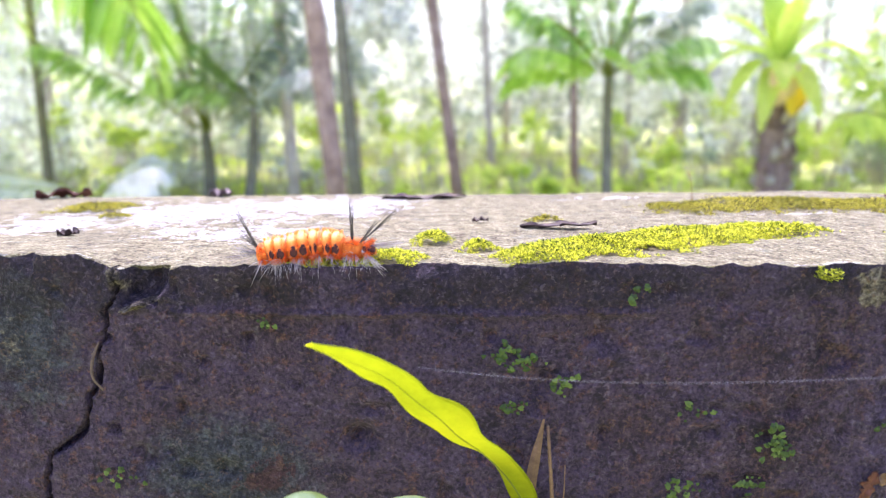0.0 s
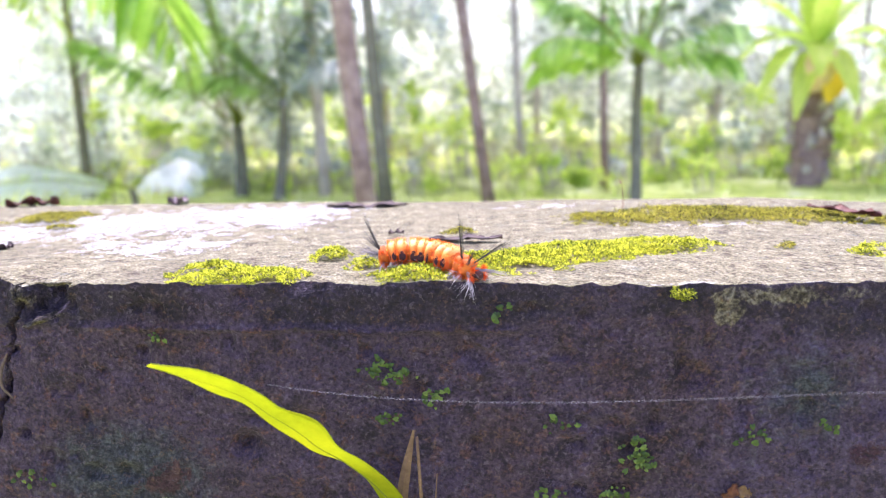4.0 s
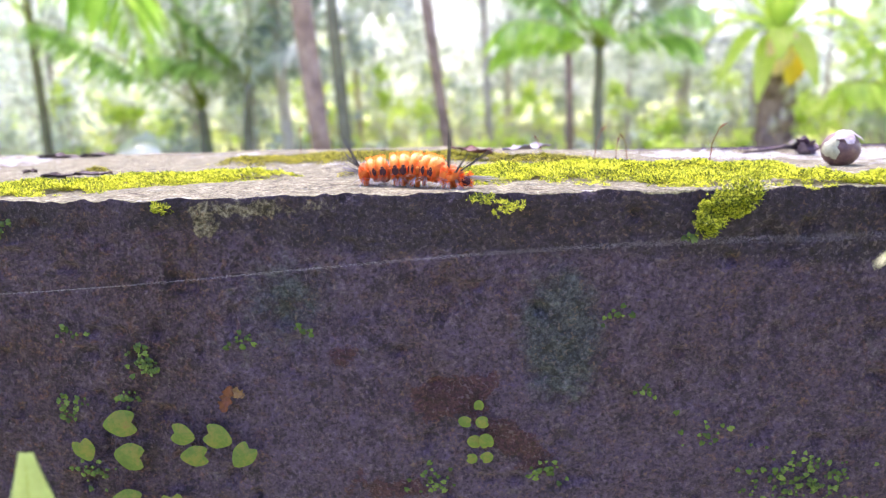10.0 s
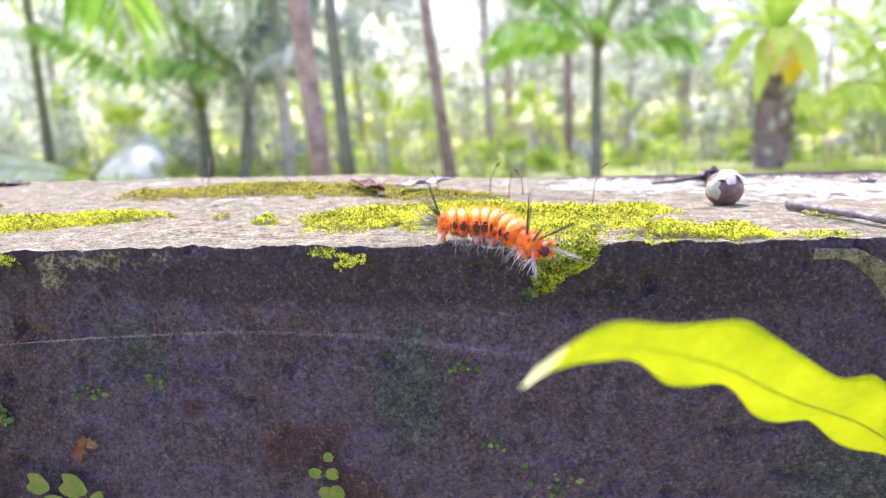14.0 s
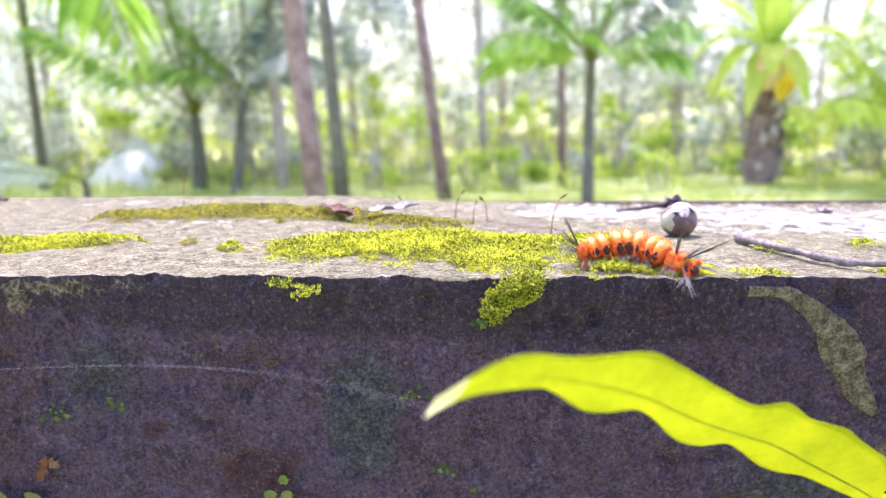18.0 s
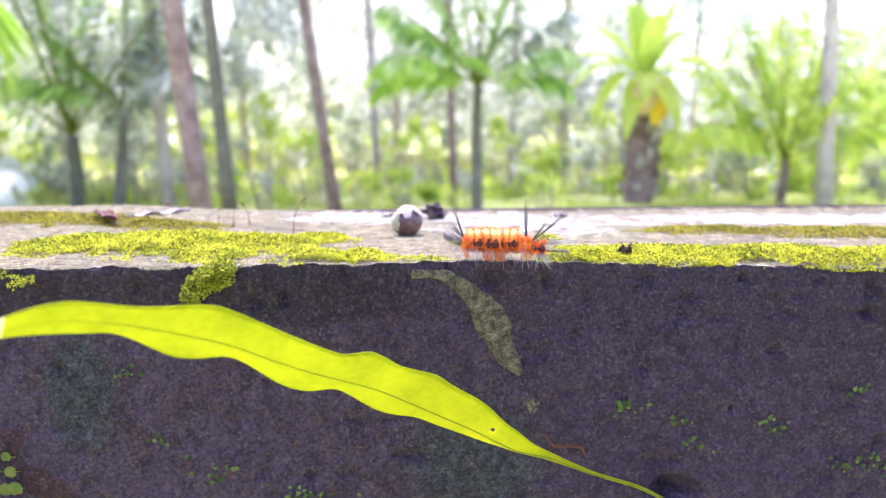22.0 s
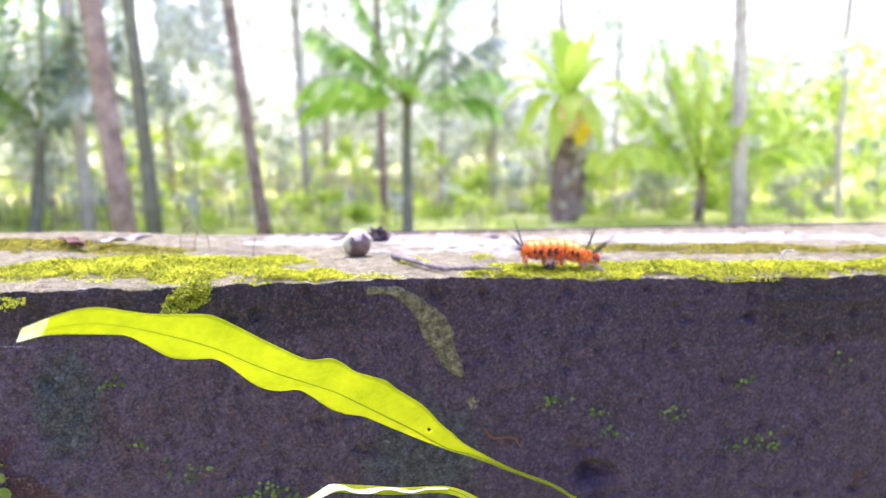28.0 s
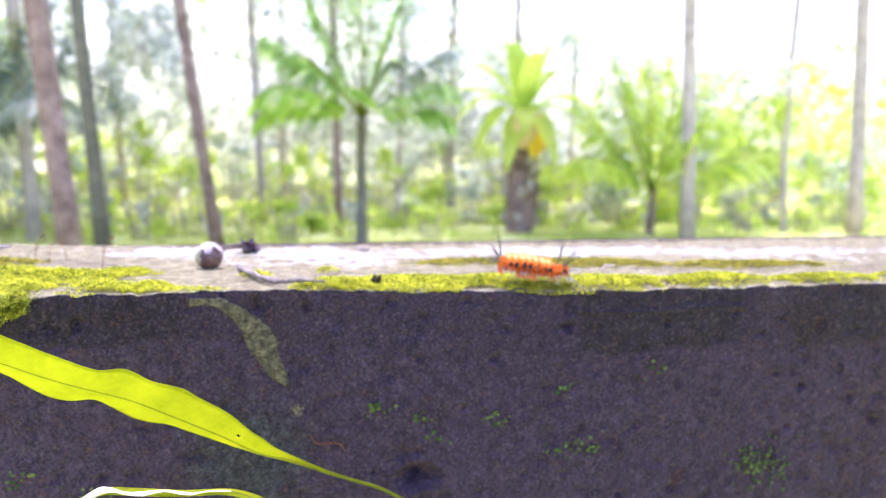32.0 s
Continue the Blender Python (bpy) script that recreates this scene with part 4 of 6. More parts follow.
curled_leaf = fern_leaf("yellow-green fern leaf with a rolled pale margin", CURLED, (0.1, 1.0, 0.25), [0.0008, 0.0026, 0.0042, 0.003, 0.002, 0.0016, 0.0018, 0.0016, 0.002, 0.001], [0.0008, 0.003, 0.0045, 0.0034, 0.0016, 0.001, 0.001, 0.0014, 0.002, 0.001], 0.3, MAT["fern"], 2.2)
roll = spline(CURLED[2:], 60)
fray = 0.0005 * np.sin(np.linspace(0, 34, 60)) + 0.0006 * (fbm(np.linspace(0, 30, 60), np.zeros(60), 3, 8) - 0.5)
roll = roll + np.stack([0 * fray, 0 * fray - 0.001, 0.0006 + fray], -1)
part("rolled_margin", Shape().tube(roll, np.interp(np.linspace(0, 1, 60), [0, 0.15, 0.4, 0.55, 0.8, 0.9, 1], [0.0003, 0.0006, 0.0011, 0.0018, 0.0014, 0.002, 0.0006]) * (1 + 0.25 * np.sin(np.linspace(0, 47, 60))), 8, squash=0.55), MAT["fern_sheen"], curled_leaf, "rolled margin with sky sheen put into its whitish colour")
fern_leaf("rounded pale fern leaf tip close to the eye", [(-0.03, 0.0, -0.1214), (-0.022, -0.05, -0.1064), (-0.01, -0.08, -0.0844), (-0.004, -0.088, -0.0624), (-0.0022, -0.09, -0.0484), (-0.001, -0.0905, -0.0384), (-0.0006, -0.0905, -0.0319)],
          (1.0, 0.15, 0.1), [0.0008, 0.003, 0.005, 0.0064, 0.0074, 0.0078, 0.0074, 0.006, 0.0012], [0.0008, 0.003, 0.005, 0.0064, 0.0074, 0.0078, 0.0074, 0.006, 0.0012], 0.1, MAT["fern_waxy"], 1.0)

# ---- loose things on the wall ----
def nut():
    t = thing("nut", "round brown nut with a pale papery cap", "nut", at=(0.2085, 0.079, -0.0036))
    s = Shape()
    n, m, R = 22, 32, 0.0067
    v, f = [], []
    for i in range(n + 1):
        a = math.pi * i / n
        for k in range(m):
            b = 2 * math.pi * k / m
            r = R * (1 + 0.035 * math.sin(3 * b) * math.sin(a) + 0.02 * noise.noise((math.cos(b) * 2, math.sin(b) * 2, a * 2)))
            v.append((r * math.sin(a) * math.cos(b), r * math.sin(a) * math.sin(b), R * 0.97 + r * 0.97 * math.cos(a)))
    for i in range(n):
        for k in range(m):
            f.append((i * m + k, (i + 1) * m + k, (i + 1) * m + (k + 1) % m, i * m + (k + 1) % m))
    s.add(v, f)
    part("shell", s, MAT["nut"], t)
    axis = np.array((-0.82, -0.5, 0.1)) / np.linalg.norm((-0.82, -0.5, 0.1))
    e1 = np.cross(axis, (0, 0, 1))
    e1 /= np.linalg.norm(e1)
    e2 = np.cross(axis, e1)
    flank, ff = [], []
    for i in range(7):
        for k in range(24):
            b = 2 * math.pi * k / 24
            a = i / 6 * (0.56 + 0.1 * math.sin(3 * b + 1) + 0.06 * math.sin(7 * b))
            d = axis * math.cos(a) + (e1 * math.cos(b) + e2 * math.sin(b)) * math.sin(a)
            flank.append(np.array((0, 0, R * 0.97)) + d * (R * (1.052 - 0.03 * (i / 6) ** 3)))
    for i in range(6):
        for k in range(24):
            ff.append((i * 24 + k, i * 24 + (k + 1) % 24, (i + 1) * 24 + (k + 1) % 24, (i + 1) * 24 + k))
    part("flank", Shape().add(flank, ff), MAT["nut_green"], t, "pale greenish side of the shell")
    cap = Shape()
    for k in range(4):
        b0 = -2.1 + k * 0.55
        rows = []
        for e in np.linspace(0, 1, 6):
            a = 0.12 + e * (0.85 + 0.3 * math.sin(k * 2.3))
            ww = 0.56 * (1 - e ** 2 * 0.7)
            R2 = 0.0074 + 0.0004 * e * e + 0.0002 * math.sin(e * 9 + k * 2)
            rows.append([(R2 * math.sin(a) * math.cos(b0 + q * ww), R2 * math.sin(a) * math.sin(b0 + q * ww), 0.0064 * 0.97 + R2 * math.cos(a)) for q in (-1, 0, 1)])
        vv = [p for row in rows for p in row]
        cap.add(vv, [(i * 3 + j, i * 3 + j + 1, i * 3 + j + 4, i * 3 + j + 3) for i in range(5) for j in range(2)])
    part("husk", cap, MAT["husk"], t, "pale papery husk")
    return t


nut()


def ragged(name, label, category, pts, radii, material, sides=7, wob=0.25, seed=1, parent=None):
    r = np.random.default_rng(seed)
    c = spline(pts, 26)
    rad = np.interp(np.linspace(0, 1, 26), np.linspace(0, 1, len(radii)), radii) * (1 + wob * (r.random(26) - 0.5))
    s = Shape().tube(c, rad, sides)
    if parent:
        return part(name, s, material, parent)
    return solo(name, s, material, label, category)


ragged("twig", "knobbly pale grey twig lying on the wall", "twig", [(0.2245, 0.06, 0.0), (0.2275, 0.048, 0.0006), (0.231, 0.036, 0.0012), (0.236, 0.023, 0.0012), (0.243, 0.012, 0.0016), (0.252, 0.006, 0.003), (0.261, 0.002, 0.0028)], [0.0014, 0.0013, 0.0011, 0.001, 0.001, 0.0009, 0.0005], MAT["bark_twig"], wob=0.9, seed=4)


def crumpled(name, label, category, cx, cy, length, width, bearing, material, seed=1, lift=0.002, group=""):
    """A dry curled scrap of leaf lying on the wall top."""
    r = np.random.default_rng(seed)
    n, k = 16, 7
    c, s = math.cos(radians(bearing)), math.sin(radians(bearing))
    G = []
    ph = r.random() * 6
    for i in range(n):
        u = i / (n - 1) * 2 - 1
        row = []
        for j in range(k):
            q = j / (k - 1) * 2 - 1
            w = width * (1 - u * u) ** 0.6 * (0.5 + 0.95 * r.random() * abs(q)) + 0.0002
            lx, ly = u * length, q * w
            z = 0.0008 + lift * (0.5 + 0.5 * math.sin(u * 2.3 + ph)) * 0.35 + lift * q * q * (0.5 + 0.4 * math.sin(u * 7 + ph)) + lift * 0.6 * noise.noise((u * 6, q * 3, seed * 3.1)) + lift * 0.3 * noise.noise((u * 17, q * 7, seed * 1.7))
            row.append((cx + lx * c - ly * s, cy + lx * s + ly * c, z))
        G.append(row)
    v = np.array(G).reshape(-1, 3)
    v = np.concatenate([v, v - np.array([0, 0, 0.0003])])
    f = []
    o = n * k
    for i in range(n - 1):
        for j in range(k - 1):
            a = i * k + j
            f += [(a, a + 1, a + k + 1, a + k), (o + a + k, o + a + k + 1, o + a + 1, o + a)]
        for a, b in ((i * k, (i + 1) * k), (i * k + k - 1, (i + 1) * k + k - 1)):
            f.append((a, b, o + b, o + a))
    return solo(name, mesh_of(name, v, f, material, True), None, label, category, group)


crumpled("dry_leaf", "dark curled scrap of dry leaf", "leaf", -0.0763, 0.064, 0.0135, 0.0028, 6, MAT["litter"], 3, 0.0011, "leaf scraps on the wall")
crumpled("dry_leaf", "dark ragged dry leaf near the far edge", "leaf", -0.131, 0.158, 0.02, 0.005, 3, MAT["litter"], 5, 0.0018, "leaf scraps on the wall")
crumpled("dry_leaf", "red-brown curled leaf on old moss", "leaf", 0.071, 0.108, 0.015, 0.003, -52, MAT["redleaf"], 6, 0.0016, "leaf scraps on the wall").location.z = 0.0022
crumpled("dry_leaf", "mauve-grey dry leaf on old moss", "leaf", 0.095, 0.11, 0.0175, 0.003, 52, MAT["mauve_pale"], 7, 0.0016, "leaf scraps on the wall").location.z = 0.0026
crumpled("dry_leaf", "red-brown leaf at the far edge", "leaf", -0.318, 0.176, 0.013, 0.004, 30, MAT["redleaf"], 8, 0.004, "leaf scraps on the wall")
crumpled("dry_leaf", "pinkish dry leaf at the far edge", "leaf", -0.236, 0.176, 0.006, 0.004, 0, MAT["mauve"], 9, 0.004, "leaf scraps on the wall")
crumpled("dry_leaf", "dark small scrap of leaf", "leaf", -0.245, 0.052, 0.004, 0.0022, 0, MAT["litter"], 10, 0.002, "leaf scraps on the wall")
crumpled("dry_leaf", "tiny dark crumb of bark", "leaf", -0.1035, 0.0775, 0.003, 0.0015, 0, MAT["litter"], 11, 0.0012, "leaf scraps on the wall")


def dead_flower():
    t = thing("dead_flower", "dry dark mauve flower head with its stalk", "flower", at=(0.2245, 0.152, -0.0055))
    r = np.random.default_rng(2)
    for k in range(18):
        s = Shape()
        a, up = r.random() * 6.28, 0.02 + 0.75 * r.random()
        L = (0.006 + 0.004 * r.random()) * (1.1 - 0.5 * up)
        d = np.array([math.cos(a) * math.cos(up), math.sin(a) * math.cos(up), math.sin(up)])
        sidew = np.cross(d, [0, 0, 1])
        sidew /= np.linalg.norm(sidew)
        c = [np.array([0, 0, 0.002]) + d * L * q + np.array([0, 0, 0.0022 * math.sin(q * 4 + k)]) for q in np.linspace(0, 1, 6)]
        w = [0.0006, 0.002, 0.0028, 0.0027, 0.002, 0.0005]
        s.strip(np.array([p + sidew * ww for p, ww in zip(c, w)]), np.array([p - sidew * ww for p, ww in zip(c, w)]))
        part("petal", s, MAT["plum"] if k % 3 else MAT["mauve"], t)
    part("stalk", Shape().tube([(0.0, 0.0, 0.003), (-0.008, 0.002, 0.0035), (-0.017, 0.0, 0.0022), (-0.028, -0.002, 0.0016)], [0.0013, 0.0011, 0.0009, 0.0005], 6), MAT["litter"], t)


dead_flower()
s = Shape().tube(spline([(0.3862, 0.011, 0.0016), (0.3864, 0.0115, 0.0035), (0.3878, 0.012, 0.0052), (0.3895, 0.0125, 0.0054), (0.3912, 0.013, 0.0051), (0.393, 0.0134, 0.0053)], 20), [0.0005] * 20, 6)
solo("straw_curl", s, MAT["husk"], "white curled shred of dry straw on moss", "straw")
crumpled("seed_husk", "small brown husk lodged in moss", "husk", 0.283, 0.0105, 0.0022, 0.0016, 70, MAT["litter"], 14, 0.003)
crumpled("pebble_chip", "pale chip of cement on the far edge", "chip", 0.292, 0.15, 0.004, 0.003, 20, MAT["husk"], 15, 0.002).location.z = -0.0054
for k, (x, y, h, b) in enumerate([(0.122, 0.105, 0.01, 20), (0.101, 0.11, 0.007, 160), (0.13, 0.1, 0.006, 60), (-0.01, 0.14, 0.011, 100), (0.16, 0.075, 0.012, 10), (0.136, 0.108, 0.007, 200)]):
    dx, dy = math.cos(radians(b)) * h * 0.3, math.sin(radians(b)) * h * 0.3
    s = Shape().tube([(x, y, -0.003), (x + dx * 0.3, y + dy * 0.3, h * 0.55), (x + dx, y + dy, h)], [0.00022, 0.00018, 0.00014], 5)
    s.tube([(x + dx, y + dy, h), (x + dx * 1.4, y + dy * 1.4, h + 0.001), (x + dx * 1.8, y + dy * 1.8, h + 0.0018)], [0.0002, 0.00045, 0.0001], 6)
    solo("moss_capsule", s, MAT["root"], "reddish moss capsule on a thin stalk", "moss capsule", "moss capsules")

# ---- on the wall's face ----
def flat_patch(name, label, category, outline, material, lift=0.0004, wob=0.0008, seed=3):
    """A thin crust on the face, from the line of its spine and its half widths (x, z, w)."""
    p = np.array(outline, float)
    c = spline(np.stack([p[:, 0], p[:, 1], p[:, 2]], -1), 60)
    tang = np.gradient(c[:, :2], axis=0)
    tang /= np.linalg.norm(tang, axis=1)[:, None]
    nrm = np.stack([-tang[:, 1], tang[:, 0]], -1)
    G = []
    k = 13
    for q in np.linspace(-1, 1, k):
        w = c[:, 2] * (1 + 0.18 * (fbm(c[:, 0] * 300 + q * 0.2, c[:, 1] * 300, 3, seed) - 0.5) * 2)
        xz = c[:, :2] + nrm * (q * w)[:, None]
        rel = -0.0026 * (fbm(xz[:, 0] * 30 + 3, xz[:, 1] * 30 + 7, 4, 31) - 0.5)
        bulge = lift * (1 - q ** 4) + 0.0006 * (fbm(xz[:, 0] * 200, xz[:, 1] * 200, 3, seed + 2) - 0.5) - 0.0012 * (abs(q) > 0.99)
        G.append(np.stack([xz[:, 0], rel - bulge - 0.0004, xz[:, 1]], -1))
    G = np.stack(G, 1)
    n = len(c)
    f = [(i * k + j, i * k + j + 1, (i + 1) * k + j + 1, (i + 1) * k + j) for i in range(n - 1) for j in range(k - 1)]
    return solo(name, mesh_of(name, G.reshape(-1, 3), f, material, True), None, label, category)


flat_patch("lime_crust", "pale green-grey lime streak run down the wall", "lime crust", [(0.2085, -0.0036, 0.0017), (0.219, -0.0044, 0.002), (0.2259, -0.0088, 0.0034), (0.2322, -0.0155, 0.0052), (0.2358, -0.0218, 0.0062), (0.2385, -0.0286, 0.0046), (0.242, -0.0344, 0.0034), (0.2452, -0.0388, 0.0014)], MAT["lime"])
ragged("root_thread", "thin reddish rootlet hanging on the wall", "root", [(0.2535, -0.001, -0.0605), (0.2575, -0.002, -0.0645), (0.262, -0.0025, -0.0642), (0.2665, -0.002, -0.0655), (0.2685, -0.001, -0.069)], [0.0003, 0.0005, 0.0005, 0.0004, 0.0003], MAT["redleaf"], seed=5)
ragged("root_thread", "bent pale rootlet lodged in the crack", "root", [(-0.2085, -0.001, -0.021), (-0.2102, -0.0022, -0.026), (-0.2105, -0.0022, -0.031), (-0.2085, -0.001, -0.035)], [0.0003, 0.0005, 0.0004, 0.0003], MAT["bark_flake"], seed=6)


def leaf_disc(r, turn, tilt, centre, squash=0.85, cup=0.12, segs=20, lobes=0.0):
    """A small round leaf with thickness, facing out of the wall."""
    c, s = math.cos(turn), math.sin(turn)
    v = [(0, -cup * r * 0.3, 0)]
    for ring in (0.55, 1.0):
        for k in range(segs):
            a = 2 * math.pi * k / segs
            notch = (1 - 0.35 * math.exp(-((a - math.pi) / 0.35) ** 2)) * (1 + lobes * math.cos(3 * a))
            u, w = ring * r * math.cos(a) * notch, ring * r * squash * math.sin(a)
            v.append((u * c - w * s, cup * r * (ring ** 2 - 0.3) - tilt * u, u * s + w * c))
    f = [(0, 1 + k, 1 + (k + 1) % segs) for k in range(segs)]
    f += [(1 + k, 1 + segs + k, 1 + segs + (k + 1) % segs, 1 + (k + 1) % segs) for k in range(segs)]
    v = np.array(v) + np.array(centre)
    return v, f


def creeper(label, leaves, seed, r0, heart=False):
    r = np.random.default_rng(seed)
    t = thing("creeper", label, "plant", "creepers on the wall face")
    mid = np.mean(np.array(leaves), axis=0)
    for x, z in leaves:
        s = Shape()
        v, f = leaf_disc(r0 * (0.8 + 0.4 * r.random()), r.random() * 6.28, 0.3 * (r.random() - 0.5), (x, -0.0035 - 0.001 * r.random(), z), 0.8 + 0.15 * r.random(), lobes=0.16 if heart else 0.0)
        s.add(v, f)
        part("leaf", s, MAT["herb"], t)
        part("stem", Shape().tube([(x, -0.003, z), (x + 0.0006, -0.0015, z - 0.0012), (x + 0.001, 0.0006, z - 0.002)], [0.0002] * 3, 5), MAT["rib"], t)


creeper("small creeper with five round green leaflets", [(0.0762, -0.0616), (0.0722, -0.0666), (0.0772, -0.0668), (0.0782, -0.0728), (0.0738, -0.0785), (0.0748, -0.0732), (0.0782, -0.0778)], 3, 0.0022)
creeper("creeper with round yellow-green leaves low on the wall", [(-0.0325, -0.0682), (-0.0452, -0.0762), (-0.0305, -0.0788), (-0.0143, -0.0716), (-0.0034, -0.0722), (-0.0101, -0.0786), (0.005, -0.0778), (-0.033, -0.094), (-0.019, -0.095)], 4, 0.0042, True)


def wall_tuft(cx, cz, n, spreadx, seed):
    """A cluster of tiny liverwort leaves on the face."""
    r = np.random.default_rng(seed)
    s = Shape()
    for _ in range(n):
        x, z = cx + r.normal() * spreadx, cz + r.normal() * spreadx * 0.65
        v, f = leaf_disc(0.0004 + 0.0007 * r.random(), r.random() * 6.28, 0.6 * (r.random() - 0.5), (x, -0.0012 - 0.0014 * r.random(), z), 0.85, 0.3, 10, 0.28)
        s.add(v, f)
    solo("liverwort", s, MAT["tuft"], "cluster of tiny green liverwort leaves", "liverwort", "liverworts on the wall face", kind="stuff")


for k, (x, z, n, sp) in enumerate([(-0.0965, -0.0248, 26, 0.003), (-0.0805, -0.0318, 18, 0.0019), (-0.0905, -0.0275, 8, 0.002), (-0.0949, -0.0395, 14, 0.0016), (-0.163, -0.016, 8, 0.002), (-0.2058, -0.0605, 14, 0.003), (-0.0252, -0.0454, 14, 0.002), (-0.0496, -0.0638, 30, 0.0032), (-0.0462, -0.0403, 10, 0.002), (-0.024, -0.0505, 26, 0.0024), (-0.031, -0.0605, 18, 0.0022), (0.0076, -0.043, 14, 0.0026), (0.026, -0.0386, 8, 0.0016), (-0.0445, -0.085, 26, 0.003), (0.0949, -0.084, 22, 0.003), (0.1252, -0.058, 10, 0.0016), (0.1688, -0.0848, 120, 0.008), (0.142, -0.072, 16, 0.005), (0.115, -0.036, 10, 0.003), (0.336, -0.0597, 18, 0.0028), (0.3074, -0.0655, 14, 0.0026), (0.378, -0.0748, 24, 0.004), (0.3629, -0.0748, 14, 0.003), (0.2999, -0.0563, 10, 0.0024), (0.4628, -0.088, 90, 0.007), (0.4108, -0.0395, 10, 0.003), (0.3646, -0.047, 8, 0.002), (0.282, -0.051, 18, 0.0026), (0.47, -0.096, 40, 0.006), (-0.0635, -0.0085, 5, 0.0012), (-0.06, -0.006, 5, 0.0012), (0.06, -0.087, 24, 0.004), (0.135, -0.013, 8, 0.0012)]):
    wall_tuft(x, z, n, sp, 100 + k)

t = thing("dry_stalks", "dry split straw-brown leaf stalks at the wall foot of a fern", "dry plant")
sh = Shape()
cl = spline([(-0.0865, -0.006, -0.0405), (-0.0895, -0.007, -0.055), (-0.0915, -0.006, -0.072), (-0.0915, -0.004, -0.095)], 14)
wd = np.interp(np.linspace(0, 1, 14), [0, 0.2, 0.7, 1], [0.0003, 0.0014, 0.0022, 0.0018])
sh.strip(cl + np.outer(wd, (1, 0, 0)), cl + np.outer(wd * 0.3, (0, -1, 0)))
sh.strip(cl + np.outer(wd * 0.3, (0, -1, 0)), cl - np.outer(wd, (1, 0, 0.0)))
part("sheath", sh, MAT["straw"], t)
part("stalk", Shape().tube(spline([(-0.0855, -0.007, -0.042), (-0.0845, -0.009, -0.06), (-0.0835, -0.008, -0.085), (-0.0825, -0.006, -0.1)], 14), np.linspace(0.0004, 0.0008, 14), 6), MAT["straw"], t)
part("stalk", Shape().tube(spline([(-0.0805, -0.004, -0.0545), (-0.0812, -0.006, -0.064), (-0.0835, -0.005, -0.074)], 8), 0.0002, 5), MAT["straw"], t)
fern_leaf("small young fern frond curling up", [(-0.0845, -0.002, -0.079), (-0.081, -0.006, -0.0765), (-0.077, -0.009, -0.0725), (-0.072, -0.01, -0.069), (-0.068, -0.01, -0.0675)], (-0.3, 0.4, 0.8), [0.0008, 0.0016, 0.0022, 0.0024, 0.0012], [0.0008, 0.0014, 0.002, 0.0024, 0.0012], 0.2, MAT["fern"], 0.4, n=24)
crumpled("bark_flake", "small reddish flake stuck to the wall", "flake", 0.0, 0.0, 0.0045, 0.0016, 70, MAT["redleaf"], 21, 0.001).matrix_world = pose(0.0005, -0.0012, -0.0605, 90, 0, 0)
crumpled("bark_flake", "small tan flake stuck to the wall", "flake", 0.0, 0.0, 0.0022, 0.0013, -30, MAT["straw"], 22, 0.001).matrix_world = pose(0.0042, -0.0012, -0.0585, 90, 0, 0)

# spider thread
a, b = np.array((-0.117, -0.035, -0.016)), np.array((0.1318, -0.111, 0.0092))
q = np.linspace(0, 1, 40)[:, None]
sag = 4 * q * (1 - q) * np.array([0, 0.03, -0.01]) + 10 * q * (1 - q) * (q - 0.5) * np.array([0, 0.02, 0])
solo("spider_thread", Shape().tube(a * (1 - q) + b * q + sag, 0.00004, 5), MAT["silk"], "single strand of spider silk between two leaves", "spider silk")


# ---- caterpillar ----
BODY = 0.0325
SEGS = 12


def hair_fan(n, base, way, spread, length, width, seed, bend=0.0):
    """A bundle of thin tapering hairs."""
    r = np.random.default_rng(seed)
    s = Shape()
    way = np.array(way, float) / np.linalg.norm(way)
    for _ in range(n):
        d = way + r.normal(size=3) * spread
        d /= np.linalg.norm(d)
        L = length * (0.65 + 0.5 * r.random())
        p0 = np.array(base) + r.normal(size=3) * width * 2.5
        p1 = p0 + d * L * 0.5 + np.array([0, 0, -bend * L * 0.2])
        p2 = p0 + d * L + np.array([0, 0, -bend * L])
        s.tube([p0, p1, p2], [width, width * 0.8, width * 0.15], 3, cap=False)
    return s


def ring_segment(length, ry, rz, lift, seed):
    """A plump ring of the body: bulging in the middle, lobed below."""
    s = Shape()
    n, m = 9, 20
    v, f = [], []
    for i in range(n):
        u = i / (n - 1) * 2 - 1
        k = (1 - abs(u) ** 2.6) ** 0.5 * 0.55 + 0.45 if abs(u) < 1 else 0.42
        for j in range(m):
            a = 2 * math.pi * j / m
            bump = 1 + 0.07 * math.sin(a * 5 + seed) + 0.05 * math.sin(a * 9 + seed * 2 + u * 3)
            v.append((u * length * 0.62, ry * k * bump * math.cos(a), lift + rz * k * bump * math.sin(a)))
    for i in range(n - 1):
        for j in range(m):
            f.append((i * m + j, i * m + (j + 1) % m, (i + 1) * m + (j + 1) % m, (i + 1) * m + j))
    f += [tuple(range(m))[::-1], tuple((n - 1) * m + j for j in range(m))]
    return s.add(v, f)


